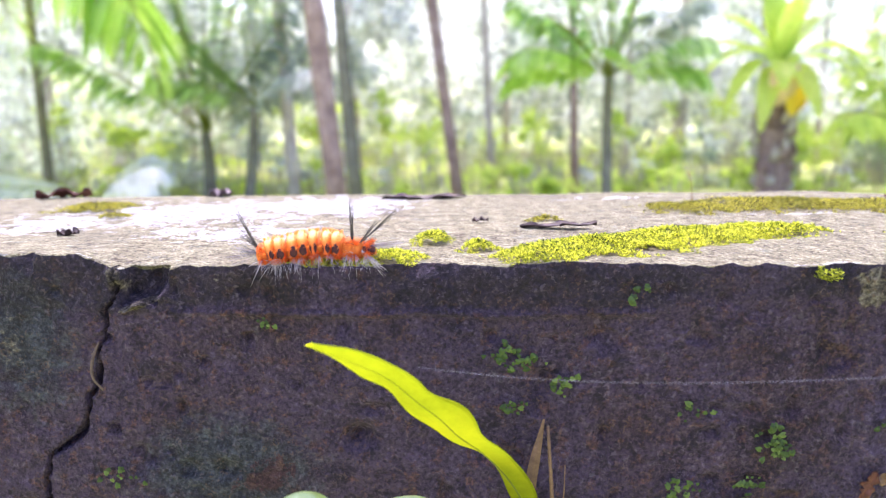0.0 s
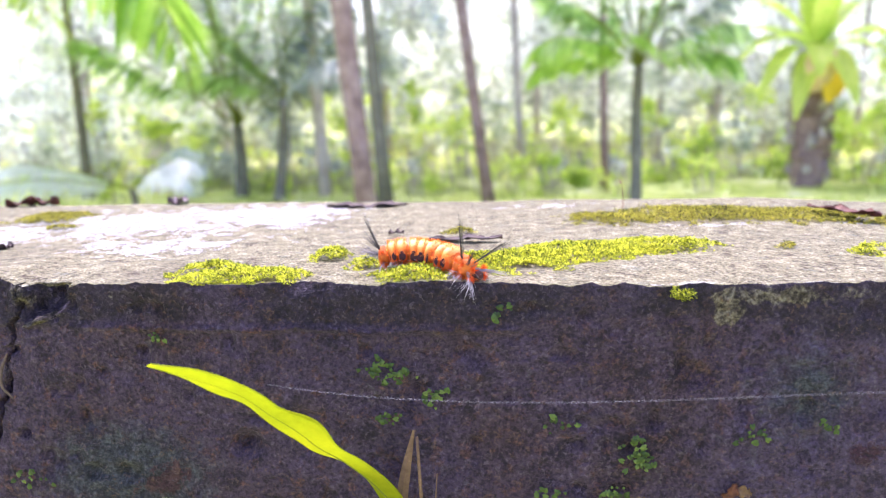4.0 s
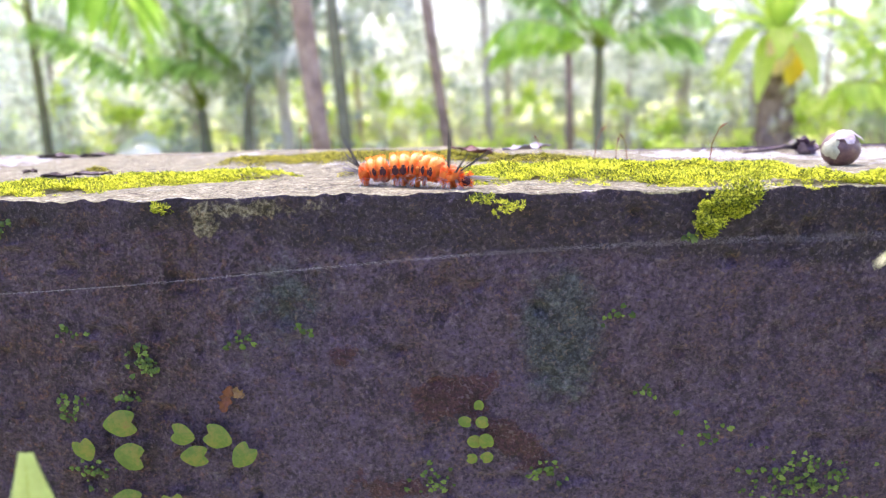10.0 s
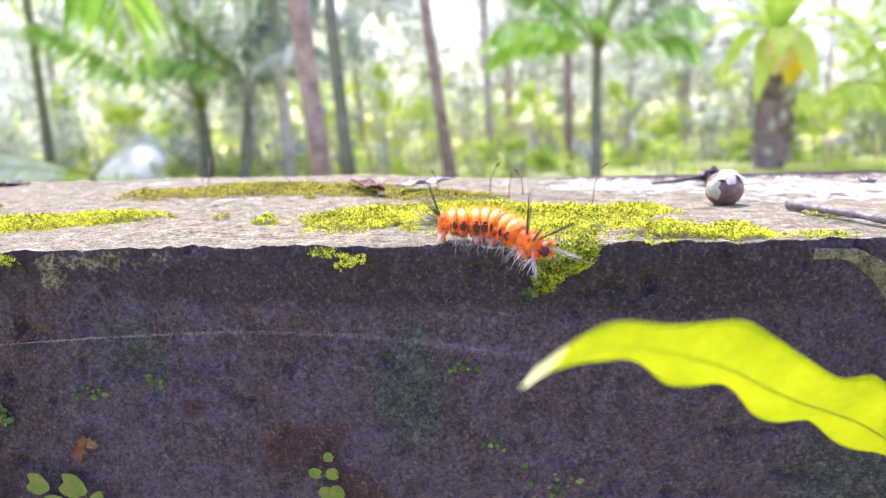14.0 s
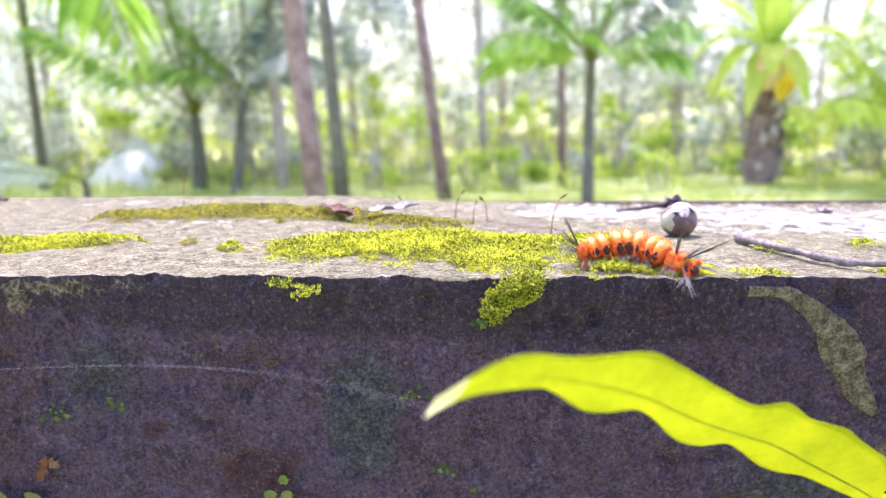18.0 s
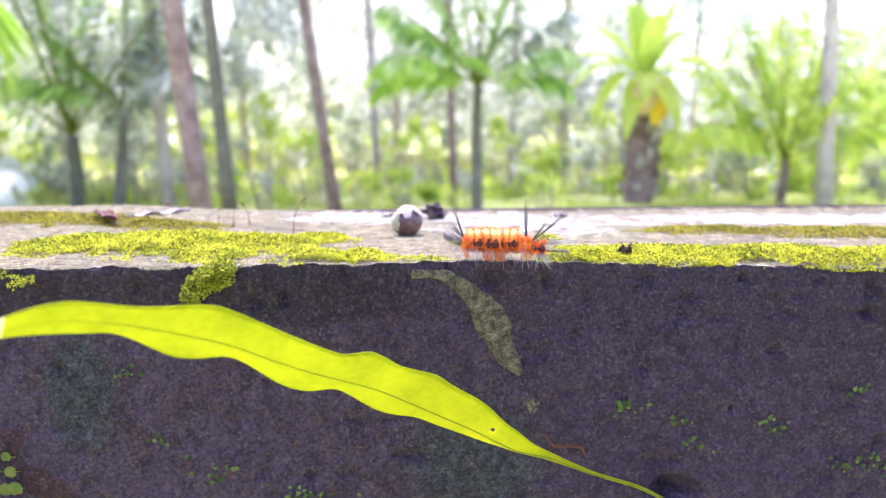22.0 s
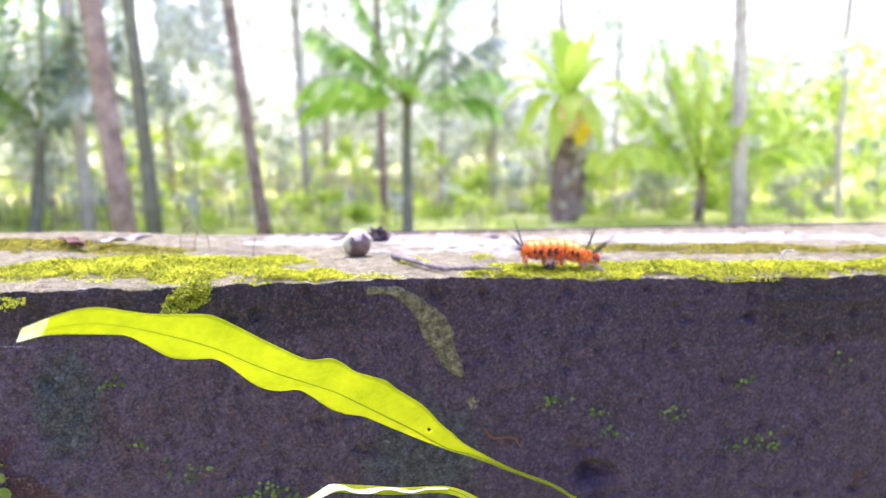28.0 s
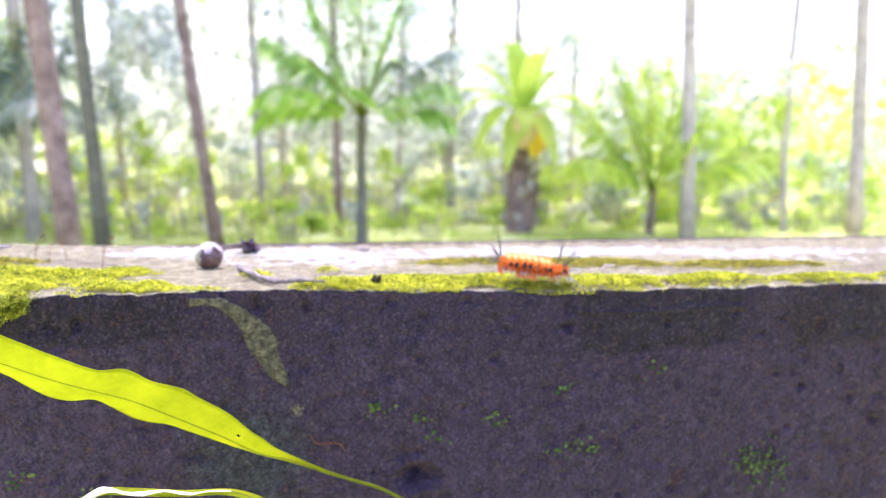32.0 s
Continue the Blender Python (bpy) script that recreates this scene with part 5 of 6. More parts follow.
def build_caterpillar():
    root = thing("caterpillar", "hairy orange tussock caterpillar with cream tufts and black hair pencils", "caterpillar")
    step = BODY / SEGS
    segs = []
    for i in range(SEGS):
        u = i / (SEGS - 1)
        fat = 0.78 + 0.3 * math.sin(math.pi * min(1, u * 0.9 + 0.1))
        head_side = i >= 9
        ry, rz = 0.0032 * fat, 0.0034 * fat
        if i == SEGS - 1:
            seg = part("head", ring_segment(step, 0.0014, 0.0014, -0.0004, i), MAT["spot"], root, "small dark glossy head")
        else:
            seg = part("segment", ring_segment(step, ry, rz, 0, i), MAT["orange"], root)
        segs.append(seg)
        fuzz = Shape()
        for sy in (-1, 1):
            h = hair_fan(110, (0, sy * ry * 0.7, -rz * 0.3), (0.05 if i < 9 else 0.4, sy * 0.7, -0.5), 0.5, 0.0022, 0.000055, 300 + i * 2 + sy)
            fuzz.add(np.concatenate(h.v), h.f)
            h = hair_fan(30 if 1 <= i <= 8 else 120, (0, sy * ry * 0.6, rz * 0.35), (0.0 if i < 9 else 0.3, sy * 0.7, 0.7), 0.5, 0.0018 if 1 <= i <= 8 else 0.0019, 0.00005, 340 + i * 2 + sy)
            fuzz.add(np.concatenate(h.v), h.f)
        part("orange_fuzz", fuzz, MAT["orange_hair"], seg, "short orange-red bristles")
        if i not in (5, 8):
            wh = Shape()
            for sy in (-1, 1):
                h = hair_fan(15, (0, sy * ry * 0.8, -rz * 0.4), (0.15 * (u * 2 - 1), sy * 0.9, -0.5), 0.4, 0.0062, 0.00005, 400 + i * 2 + sy, 0.1)
                wh.add(np.concatenate(h.v), h.f)
            part("white_hairs", wh, MAT["white_hair"], seg, "long fine whitish hairs")
        if i in (0, 3, 4, 5, 6, 9, 10):
            for sy in (-1, 1):
                thick = 0.0008 if i < 8 else 0.0004
                leg = Shape().tube([(0, sy * ry * 0.5, -rz * 0.6), (0.0001, sy * ry * 0.62, -rz * 1.1), (0, sy * ry * 0.6, -rz * 1.45), (0, sy * ry * 0.62, -rz * 1.58)], [thick, thick * 0.95, thick * 0.75, thick * 0.85], 8)
                part("leg", leg, MAT["orange"], seg)

    for hk in range(7):
        place = 0.8 + 1.2 * hk
        i = int(round(place))
        ox, seg = (place - i) * step, segs[i]
        fat = 0.78 + 0.3 * math.sin(math.pi * min(1, i / (SEGS - 1) * 0.9 + 0.1))
        ry, rz = 0.0032 * fat, 0.0034 * fat
        hump = Shape()
        hn, hm = 10, 18
        hv, hf = [], []
        for a in range(hn + 1):
            e = a / hn
            for k in range(hm):
                g = 2 * math.pi * k / hm
                wx = step * 0.6 * math.sqrt(max(0.0, 1 - e ** 4.0)) * (0.86 + 0.14 * e) + 0.0002
                wy = ry * 1.3 * math.sqrt(max(0.0, 1 - e ** 2.8)) + 0.0002
                hv.append((ox + wx * math.cos(g) - 0.0006 * e, wy * math.sin(g) * (1 + 0.06 * math.sin(3 * g + i)), -rz * 0.35 + e * rz * 1.72))
        for a in range(hn):
            for k in range(hm):
                hf.append((a * hm + k, a * hm + (k + 1) % hm, (a + 1) * hm + (k + 1) % hm, (a + 1) * hm + k))
        hf.append(tuple(hn * hm + k for k in range(hm)))
        lump = part("cream_tuft", hump.add(hv, hf), MAT["cream_tuft"], seg, "cream-yellow brush of dense hairs")
        brush = Shape()
        for sy in (-1.0, -0.75, -0.5, -0.25, 0.0, 0.25, 0.5, 0.75, 1.0):
            rise = math.cos(sy * 1.25)
            for ex in (-0.35, 0.0, 0.35):
                h = hair_fan(11, (ox - 0.0004 + ex * step, sy * ry * 1.2, -rz * 0.2 + rz * 1.5 * rise), (-0.2 + ex, sy * 1.1, 0.2 + rise), 0.35, 0.0009, 0.00005, 200 + i * 31 + int(sy * 10) + int(ex * 100))
                brush.add(np.concatenate(h.v), h.f)
        part("hair", brush, MAT["cream_hair"], lump)
        for sy in (-1, 1):
            sp = Shape()
            n, m = 5, 12
            vv, ff = [], []
            for a in range(n + 1):
                for b in range(m):
                    rr, an = a / n, 2 * math.pi * b / m
                    ang = 0.08 + 0.36 * rr * math.sin(an)
                    R = ry * (1.33 + 0.06 * (1 - rr * rr))
                    vv.append((ox + step * 0.37 * rr * math.cos(an) * (1 + 0.12 * math.sin(3 * an + i)), sy * R * math.cos(ang), R * math.sin(ang)))
            for a in range(n):
                for b in range(m):
                    ff.append((a * m + b, a * m + (b + 1) % m, (a + 1) * m + (b + 1) % m, (a + 1) * m + b))
            part("dark_spot", sp.add(vv, ff), MAT["spot"], seg, "round black side spot")

    def pencil(seg, base, way, length, seed, n=18, mat="black_hair", label="long black hair pencil", spread=0.034):
        part("hair_pencil", hair_fan(n, base, way, spread, length, 0.00007, seed), MAT[mat], segs[seg], label)

    pencil(0, (-0.0008, -0.0006, 0.0018), (-0.35, -0.1, 1.0), 0.0125, 1)
    pencil(0, (-0.001, 0.0008, 0.0016), (-0.7, 0.2, 0.8), 0.0085, 2, 18, spread=0.09)
    pencil(0, (-0.0012, -0.001, 0.0008), (-1.0, -0.3, 0.45), 0.0075, 3, 12, "grey_hair", "fine grey hairs", 0.16)
    pencil(9, (0.0008, -0.0008, 0.0016), (0.05, -0.2, 1.0), 0.0135, 4)
    pencil(10, (0.0006, 0.0008, 0.0014), (0.75, 0.35, 0.75), 0.0135, 5)
    pencil(10, (0.0006, -0.0008, 0.0012), (0.6, -0.35, 0.75), 0.0105, 6, 16)
    pencil(10, (0.0008, -0.0009, 0.0002), (1.0, -0.5, -0.6), 0.0105, 7, 26, "white_hair", "long whitish hair pencil", 0.09)
    pencil(10, (0.0008, 0.0009, 0.0002), (1.0, 0.2, 0.12), 0.015, 8, 22, "white_hair", "long whitish hair pencil")
    part("tail_bristles", hair_fan(46, (-0.0012, 0, 0.0006), (-1.0, -0.15, 0.35), 0.42, 0.0085, 0.00004, 19), MAT["grey_hair"], segs[0], "fan of fine grey bristles")
    part("brow_bristles", hair_fan(26, (0.0008, 0, 0.0004), (1.0, -0.25, 0.25), 0.42, 0.0075, 0.00004, 21), MAT["grey_hair"], segs[10], "fan of fine grey bristles")
    part("black_cap", hair_fan(26, (0, 0, 0.0014), (-0.2, 0, 1), 0.4, 0.0022, 0.00007, 9), MAT["black_hair"], segs[0], "short black bristles at the tail")
    return root, segs


CATERPILLAR, SEGMENTS = build_caterpillar()


# ---- grove behind the wall ----
def trunk_shape(x, y, d0, d1, height, lean, sway=0.05, seed=1, base=GROUND - 0.05, sides=14):
    r = np.random.default_rng(seed)
    n = 14
    q = np.linspace(0, 1, n)
    cx = x + lean * (q * height) + sway * np.sin(q * 5 + seed) * q
    pts = np.stack([cx, y + 0.02 * np.sin(q * 7 + seed), base + q * height], -1)
    rad = np.interp(q, [0, 0.06, 1], [d0 * 0.62, d0 * 0.5, d1 * 0.5]) * (1 + 0.08 * (r.random(n) - 0.5))
    return Shape().tube(pts, rad, sides), pts


def at_horizon(x, lean):
    """x of the foot of a trunk that passes x at eye height."""
    return x - lean * (0 - GROUND)


def leaf_cloud(n, centre, radius, size, seed, flat=0.7, slender=0.45, hang=0.3):
    """A crown of many small pointed leaves gathered in clumps."""
    r = np.random.default_rng(seed)
    clumps = max(4, n // 45)
    c = r.normal(size=(clumps, 3))
    c /= np.linalg.norm(c, axis=1)[:, None]
    c *= (r.random(clumps) ** 0.45)[:, None] * np.array([radius, radius, radius * flat])
    P = c[r.integers(0, clumps, n)] + r.normal(size=(n, 3)) * radius * 0.16 + np.array(centre)
    tpl = np.array([(0, 0, 0), (slender * 0.5, 0.45, 0.06), (0, 1, -0.12), (-slender * 0.5, 0.45, 0.06)])
    tw = turns_about(r.random(n) * 6.28, r.random(n) * 1.3, r.random(n) * 6.28)
    return copies(tpl, [(0, 1, 2, 3)], P, tw, size * (0.6 + 0.8 * r.random(n)))


def leaf_mesh(name, v, f, material):
    me = bpy.data.meshes.new(name)
    me.vertices.add(len(v))
    me.vertices.foreach_set("co", v.ravel())
    me.loops.add(f.size)
    me.loops.foreach_set("vertex_index", np.ascontiguousarray(f).ravel())
    me.polygons.add(len(f))
    me.polygons.foreach_set("loop_start", np.arange(len(f)) * f.shape[1])
    me.update(calc_edges=True)
    me.materials.append(material)
    return me


def grove_tree(label, x, y, diam, height, lean, bark, crown=None, seed=1, group="grove trees", top=0.7):
    t = thing("tree", label, "tree", group)
    foot = at_horizon(x, lean)
    s, pts = trunk_shape(foot, y, diam, diam * top, height, lean, seed=seed)
    part("trunk", s, MAT[bark], t)
    if crown:
        rad, n, size, mat = crown
        r = np.random.default_rng(seed)
        for k in range(4):
            a = k * 1.6 + seed
            p0 = pts[-3 - k % 2]
            tip = pts[-1] + np.array([math.cos(a) * rad * 0.7, math.sin(a) * rad * 0.7, rad * 0.2])
            part("limb", Shape().tube(spline([p0, (p0 + tip) / 2 + np.array([0, 0, 0.1]), tip], 8), np.linspace(diam * 0.3, diam * 0.08, 8), 8), MAT[bark], t)
        v, f = leaf_cloud(n, pts[-1], rad, size, seed)
        part("crown", leaf_mesh("crown", v, f, MAT[mat]), None, t)
    return t


def frond_shape(origin, bearing, rise, length, droop, width, pairs, seed, gap=0.0):
    """A pinnate palm frond: rib and leaflets as two shapes."""
    r = np.random.default_rng(seed)
    q = np.linspace(0, 1, 16)
    out = np.array([math.cos(bearing), math.sin(bearing), 0])
    reach = length * (np.sin(q * 1.45) / math.sin(1.45)) * math.cos(rise)
    h = length * (math.sin(rise) * q - droop * q ** 2.2)
    c = np.array(origin) + reach[:, None] * out + h[:, None] * np.array([0, 0, 1])
    rib = Shape().tube(c, np.linspace(0.009, 0.003, 16) * length / 1.5, 5)
    lv, lf, n = [], [], 0
    sidev = np.array([-out[1], out[0], 0])
    for k in range(pairs):
        s = 0.12 + 0.86 * k / pairs
        p = np.array([np.interp(s, q, c[:, i]) for i in range(3)])
        d = np.array([np.interp(min(1, s + 0.05), q, c[:, i]) for i in range(3)]) - p
        d /= np.linalg.norm(d)
        L = width * math.sin(math.pi * min(1, 0.18 + 0.8 * s)) * (0.85 + 0.3 * r.random())
        for sg in (-1, 1):
            w = sidev * sg * 0.85 + d * 0.55 + np.array([0, 0, -0.25 - 0.35 * r.random()])
            w /= np.linalg.norm(w)
            t = np.cross(w, np.array([0, 0, 1]))
            t = t / (np.linalg.norm(t) + 1e-9) * L * 0.062
            tip = p + w * L + np.array([0, 0, -0.22 * L])
            m = p + w * L * 0.5
            lv += [p, m + t, tip, m - t]
            lf.append((n, n + 1, n + 2, n + 3))
            n += 4
    leaves = Shape().add(lv, lf)
    return rib, leaves.tube(c, np.linspace(0.005, 0.002, 16) * length / 1.5, 4)


def palm(label, x, y, z, diam, bark, fronds, mat, lean=0.0, seed=1, pairs=34, name="palm_tree"):
    t = thing(name, label, "palm tree", "palms in the grove")
    s, pts = trunk_shape(at_horizon(x, lean), y, diam, diam * 0.75, z - GROUND + 0.05, lean, 0.0, seed)
    part("trunk", s, MAT[bark], t)
    top = pts[-1]
    for k, (b, rise, length, droop, width) in enumerate(fronds):
        rib, leaves = frond_shape(top, radians(b), radians(rise), length, droop, width, pairs, seed * 50 + k)
        fr = part("frond", leaves, MAT[mat if isinstance(mat, str) else mat[k % len(mat)]], t)
        part("rib", rib, MAT["rib"], fr)
    return t


grove_tree("tall slender tree with reddish brown bark, leaning slightly", -1.19, 5.0, 0.15, 9, -0.075, "trunk", (2.2, 700, 0.16, "bush"), 3)
grove_tree("thin dark-barked tree without low branches", -1.29, 6.4, 0.12, 8, -0.05, "trunk_dark", (1.8, 700, 0.16, "bush"), 4)
grove_tree("thin pale-barked tree without low branches", -2.08, 7.3, 0.125, 8, -0.04, "trunk_pale", (1.8, 700, 0.16, "bush"), 5)
grove_tree("thin leaning tree with brown bark", -0.42, 6.4, 0.105, 9, -0.13, "trunk", (2.0, 700, 0.16, "bush"), 6)
grove_tree("thin bare-stemmed tree with dark bark", -4.86, 7.6, 0.1, 8, -0.01, "trunk_dark", (1.8, 700, 0.16, "bush"), 7)
grove_tree("straight pale grey tree trunk", 4.16, 6.35, 0.135, 10, -0.055, "trunk_pale", (2.2, 700, 0.16, "bush"), 8)
grove_tree("tall pale trunk with smooth bark", 6.58, 6.9, 0.16, 10, -0.06, "trunk_pale", (2.2, 700, 0.16, "bush"), 9)
grove_tree("thin grey stem without low branches", 5.95, 7.3, 0.075, 1.75, -0.05, "trunk_pale", None, 10)
for k, (x, y, d) in enumerate([(-0.05, 9.5, 0.1), (0.25, 12, 0.12), (-3.3, 10, 0.1), (0.8, 7.4, 0.08), (2.0, 11, 0.1), (3.6, 10, 0.1), (-6.2, 10, 0.12), (7.9, 10, 0.12), (-2.2, 12, 0.12), (5.2, 12, 0.11), (-8.5, 13, 0.14)]):
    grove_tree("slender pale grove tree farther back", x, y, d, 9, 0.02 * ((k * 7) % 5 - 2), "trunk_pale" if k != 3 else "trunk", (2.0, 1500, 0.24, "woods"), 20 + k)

palm("young palm with dark green arching fronds", 0.89, 5.9, 0.32, 0.1, "trunk_dark", [(180, 60, 1.6, 0.5, 0.4), (0, 60, 1.5, 0.5, 0.4), (168, 74, 1.9, 0.3, 0.4), (14, 76, 1.9, 0.3, 0.4), (-25, 46, 1.2, 0.6, 0.36), (205, 40, 1.2, 0.62, 0.4), (90, 86, 1.9, 0.1, 0.34), (60, 82, 1.8, 0.2, 0.36), (130, 80, 1.8, 0.3, 0.36), (192, 26, 1.0, 0.6, 0.34), (-12, 28, 0.9, 0.6, 0.34), (250, 50, 0.8, 0.6, 0.3), (40, 66, 1.5, 0.6, 0.36), (145, 62, 1.5, 0.6, 0.36)], ("frond", "frond_pale", "frond", "frond", "frond", "frond_green", "frond", "frond", "frond", "frond_green", "frond", "frond_green", "frond_pale", "frond"), 0.0, 3, 34)
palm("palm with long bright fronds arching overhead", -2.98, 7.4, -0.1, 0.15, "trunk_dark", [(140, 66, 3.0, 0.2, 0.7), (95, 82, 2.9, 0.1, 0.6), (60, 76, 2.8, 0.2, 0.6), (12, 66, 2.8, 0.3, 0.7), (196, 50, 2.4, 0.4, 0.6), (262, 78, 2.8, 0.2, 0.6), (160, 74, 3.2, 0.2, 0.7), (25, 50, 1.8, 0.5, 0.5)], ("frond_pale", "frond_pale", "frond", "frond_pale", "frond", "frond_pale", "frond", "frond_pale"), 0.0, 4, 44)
palm("tall palm reaching a long lime green frond down", -4.55, 5.2, 1.0, 0.1, "trunk_pale", [(-14, 36, 3.0, 0.88, 0.85), (6, 46, 2.8, 0.8, 0.7), (-40, 40, 1.6, 0.7, 0.6), (180, 30, 2.2, 0.7, 0.6), (90, 50, 2.0, 0.5, 0.5)], ("frond_green", "frond_pale", "frond_green", "frond_lime", "frond_lime"), 0.0, 15, 54)
palm("low palm with arched fronds, their sheen put into a whitish colour", -3.5, 6.1, -0.62, 0.08, "trunk_dark", [(0, 52, 1.15, 0.72, 0.3), (180, 30, 1.5, 0.42, 0.32), (-15, 40, 0.95, 0.7, 0.28), (195, 20, 1.3, 0.36, 0.3), (40, 60, 1.1, 0.6, 0.3)], "frond_shine", 0.0, 16, 40)
palm("leaning dark young palm behind the trunks", -2.35, 7.0, 0.15, 0.12, "trunk_dark", [(170, 60, 1.6, 0.4, 0.5), (10, 66, 1.7, 0.4, 0.5), (90, 80, 1.8, 0.2, 0.5), (200, 40, 1.3, 0.5, 0.45), (-30, 45, 1.3, 0.5, 0.45), (120, 74, 1.8, 0.2, 0.5)], ("frond", "frond_pale", "frond"), 0.12, 17, 40)
palm("tall palm with sunlit fronds hanging down", -5.5, 6.9, 1.55, 0.1, "trunk_pale", [(0, 20, 2.0, 0.85, 0.55), (-30, 10, 1.8, 0.8, 0.5), (25, 30, 2.2, 0.8, 0.55), (180, 20, 2.2, 0.8, 0.5), (210, 30, 2.0, 0.8, 0.5), (90, 40, 2.0, 0.6, 0.5), (-60, 25, 1.8, 0.9, 0.5), (-5, 45, 2.4, 0.8, 0.55)], "frond_lime", -0.02, 14, 40)
palm("young palm with upright lime green fronds", 4.08, 6.9, -0.35, 0.1, "trunk", [(85, 80, 2.2, 0.1, 0.62), (0, 74, 2.0, 0.22, 0.6), (180, 74, 2.0, 0.22, 0.6), (-80, 78, 1.9, 0.15, 0.6), (80, 84, 2.1, 0.05, 0.42), (10, 62, 1.8, 0.35, 0.5), (170, 62, 1.8, 0.35, 0.5), (200, 42, 1.5, 0.5, 0.5), (-20, 42, 1.5, 0.5, 0.5), (120, 75, 1.9, 0.15, 0.4), (230, 60, 1.5, 0.4, 0.5), (300, 64, 1.5, 0.4, 0.5), (150, 50, 1.4, 0.6, 0.5)], "frond_lime", 0.0, 6, 40)
palm("far palm with drooping fronds", 2.9, 11.5, 2.6, 0.2, "trunk_pale", [(k * 45, 30 + 12 * (k % 3), 2.4, 0.6, 0.6) for k in range(8)], "frond", 0.02, 7, 26)
palm("far palm with drooping fronds", -4.6, 11, 2.2, 0.2, "trunk_pale", [(k * 45 + 10, 35 + 12 * (k % 3), 2.5, 0.6, 0.6) for k in range(8)], "frond", -0.02, 8, 26)


def broad_leaf(origin, bearing, rise, length, width, droop):
    q = np.linspace(0, 1, 9)
    out = np.array([math.cos(bearing), math.sin(bearing), 0])
    c = np.array(origin) + np.outer(length * q * math.cos(rise), out) + np.outer(length * (q * math.sin(rise) - droop * q * q), (0, 0, 1))
    sidev = np.array([-out[1], out[0], 0.0])
    w = width * np.sin(np.pi * np.clip(q * 0.96 + 0.03, 0, 1)) ** 0.7
    s = Shape()
    s.strip(c + np.outer(w, sidev) + np.outer(w * 0.3, (0, 0, 1)), c)
    s.strip(c, c - np.outer(w, sidev) + np.outer(w * 0.3, (0, 0, 1)))
    return s


def stump_palm():
    t = thing("palm_stump", "thick rough palm stump with hanging yellow sheaths and young leaves", "palm tree")
    s, pts = trunk_shape(2.77, 7.4, 0.3, 0.25, 0.42 - GROUND, 0.0, 0.0, 3)
    part("trunk", s, MAT["trunk"], t, "rough brown fibrous trunk")
    r = np.random.default_rng(5)
    for k in range(40):
        z, a = GROUND + 0.05 + 0.9 * r.random(), r.random() * 6.28
        q = np.array([2.77 + 0.13 * math.cos(a), 7.4 + 0.13 * math.sin(a), z])
        o = np.array([math.cos(a), math.sin(a), 0])
        part("leaf_base", Shape().tube([q, q + o * 0.06 + np.array([0, 0, 0.08]), q + o * 0.05 + np.array([0, 0, 0.17])], [0.05, 0.04, 0.012], 6, squash=0.4), MAT["trunk_pale" if k % 2 == 0 else "trunk"], t)
    for k, (dx, w, z0, z1, m) in enumerate([(0.07, 0.085, 0.42, -0.02, "yellow"), (-0.06, 0.1, 0.46, 0.08, "tan"), (0.13, 0.06, 0.38, 0.04, "yellow"), (0.0, 0.09, 0.5, 0.14, "tan"), (-0.11, 0.06, 0.42, 0.12, "tan")]):
        sh = Shape()
        q = np.linspace(0, 1, 7)
        c = np.stack([2.77 + dx + 0.02 * np.sin(q * 4 + k), 7.14 - 0.03 * k * 0.3 - 0.04 * np.sin(q * 3), z0 + (z1 - z0) * q], -1)
        ww = 1.3 * w * np.interp(q, [0, 0.3, 0.8, 1], [0.6, 1, 0.8, 0.15])
        sh.strip(c - np.outer(ww, (1, 0, 0)), c - np.outer(ww * 0.3, (0, 1, 0)))
        sh.strip(c - np.outer(ww * 0.3, (0, 1, 0)), c + np.outer(ww, (1, 0, 0)))
        part("sheath", sh, MAT[m], t, "hanging yellow sheath")
    for k, (b, rise, L, w, dr) in enumerate([(190, 42, 1.05, 0.1, 0.85), (172, 58, 1.0, 0.1, 0.4), (110, 80, 0.9, 0.11, 0.2), (25, 58, 1.0, 0.1, 0.4), (-10, 42, 1.0, 0.1, 0.7), (-70, 76, 0.75, 0.1, 0.2), (212, 30, 0.8, 0.08, 1.0), (60, 72, 0.9, 0.1, 0.3), (140, 78, 1.0, 0.1, 0.25), (5, 72, 1.0, 0.1, 0.2), (160, 40, 0.9, 0.08, 0.4), (-30, 30, 0.8, 0.08, 0.7), (255, 40, 0.6, 0.09, 1.0), (285, 20, 0.6, 0.09, 1.1), (235, 10, 0.5, 0.08, 1.3)]):
        lf = part("leaf", broad_leaf((2.77, 7.35, 0.45), radians(b), radians(rise), L * 1.1, w * 1.45, dr), MAT["frond_lime"], t)
    return t


stump_palm()


def shrub(label, x, y, radius, n, size, mat, seed, flat=0.8, z=None):
    t = thing("shrub", label, "shrub", "shrubs in the grove")
    zz = GROUND + radius * flat * 0.8 if z is None else z
    for k in range(3):
        part("stem", Shape().tube([(x + 0.05 * k, y, GROUND - 0.05), (x + 0.1 * (k - 1), y, GROUND + 0.3), (x + 0.3 * (k - 1) * radius, y, zz + radius * 0.3)], [0.014, 0.011, 0.005], 6), MAT["trunk_pale"], t)
    v, f = leaf_cloud(n, (x, y, zz), radius, size, seed, flat)
    part("crown", leaf_mesh("crown", v, f, MAT[mat]), None, t)


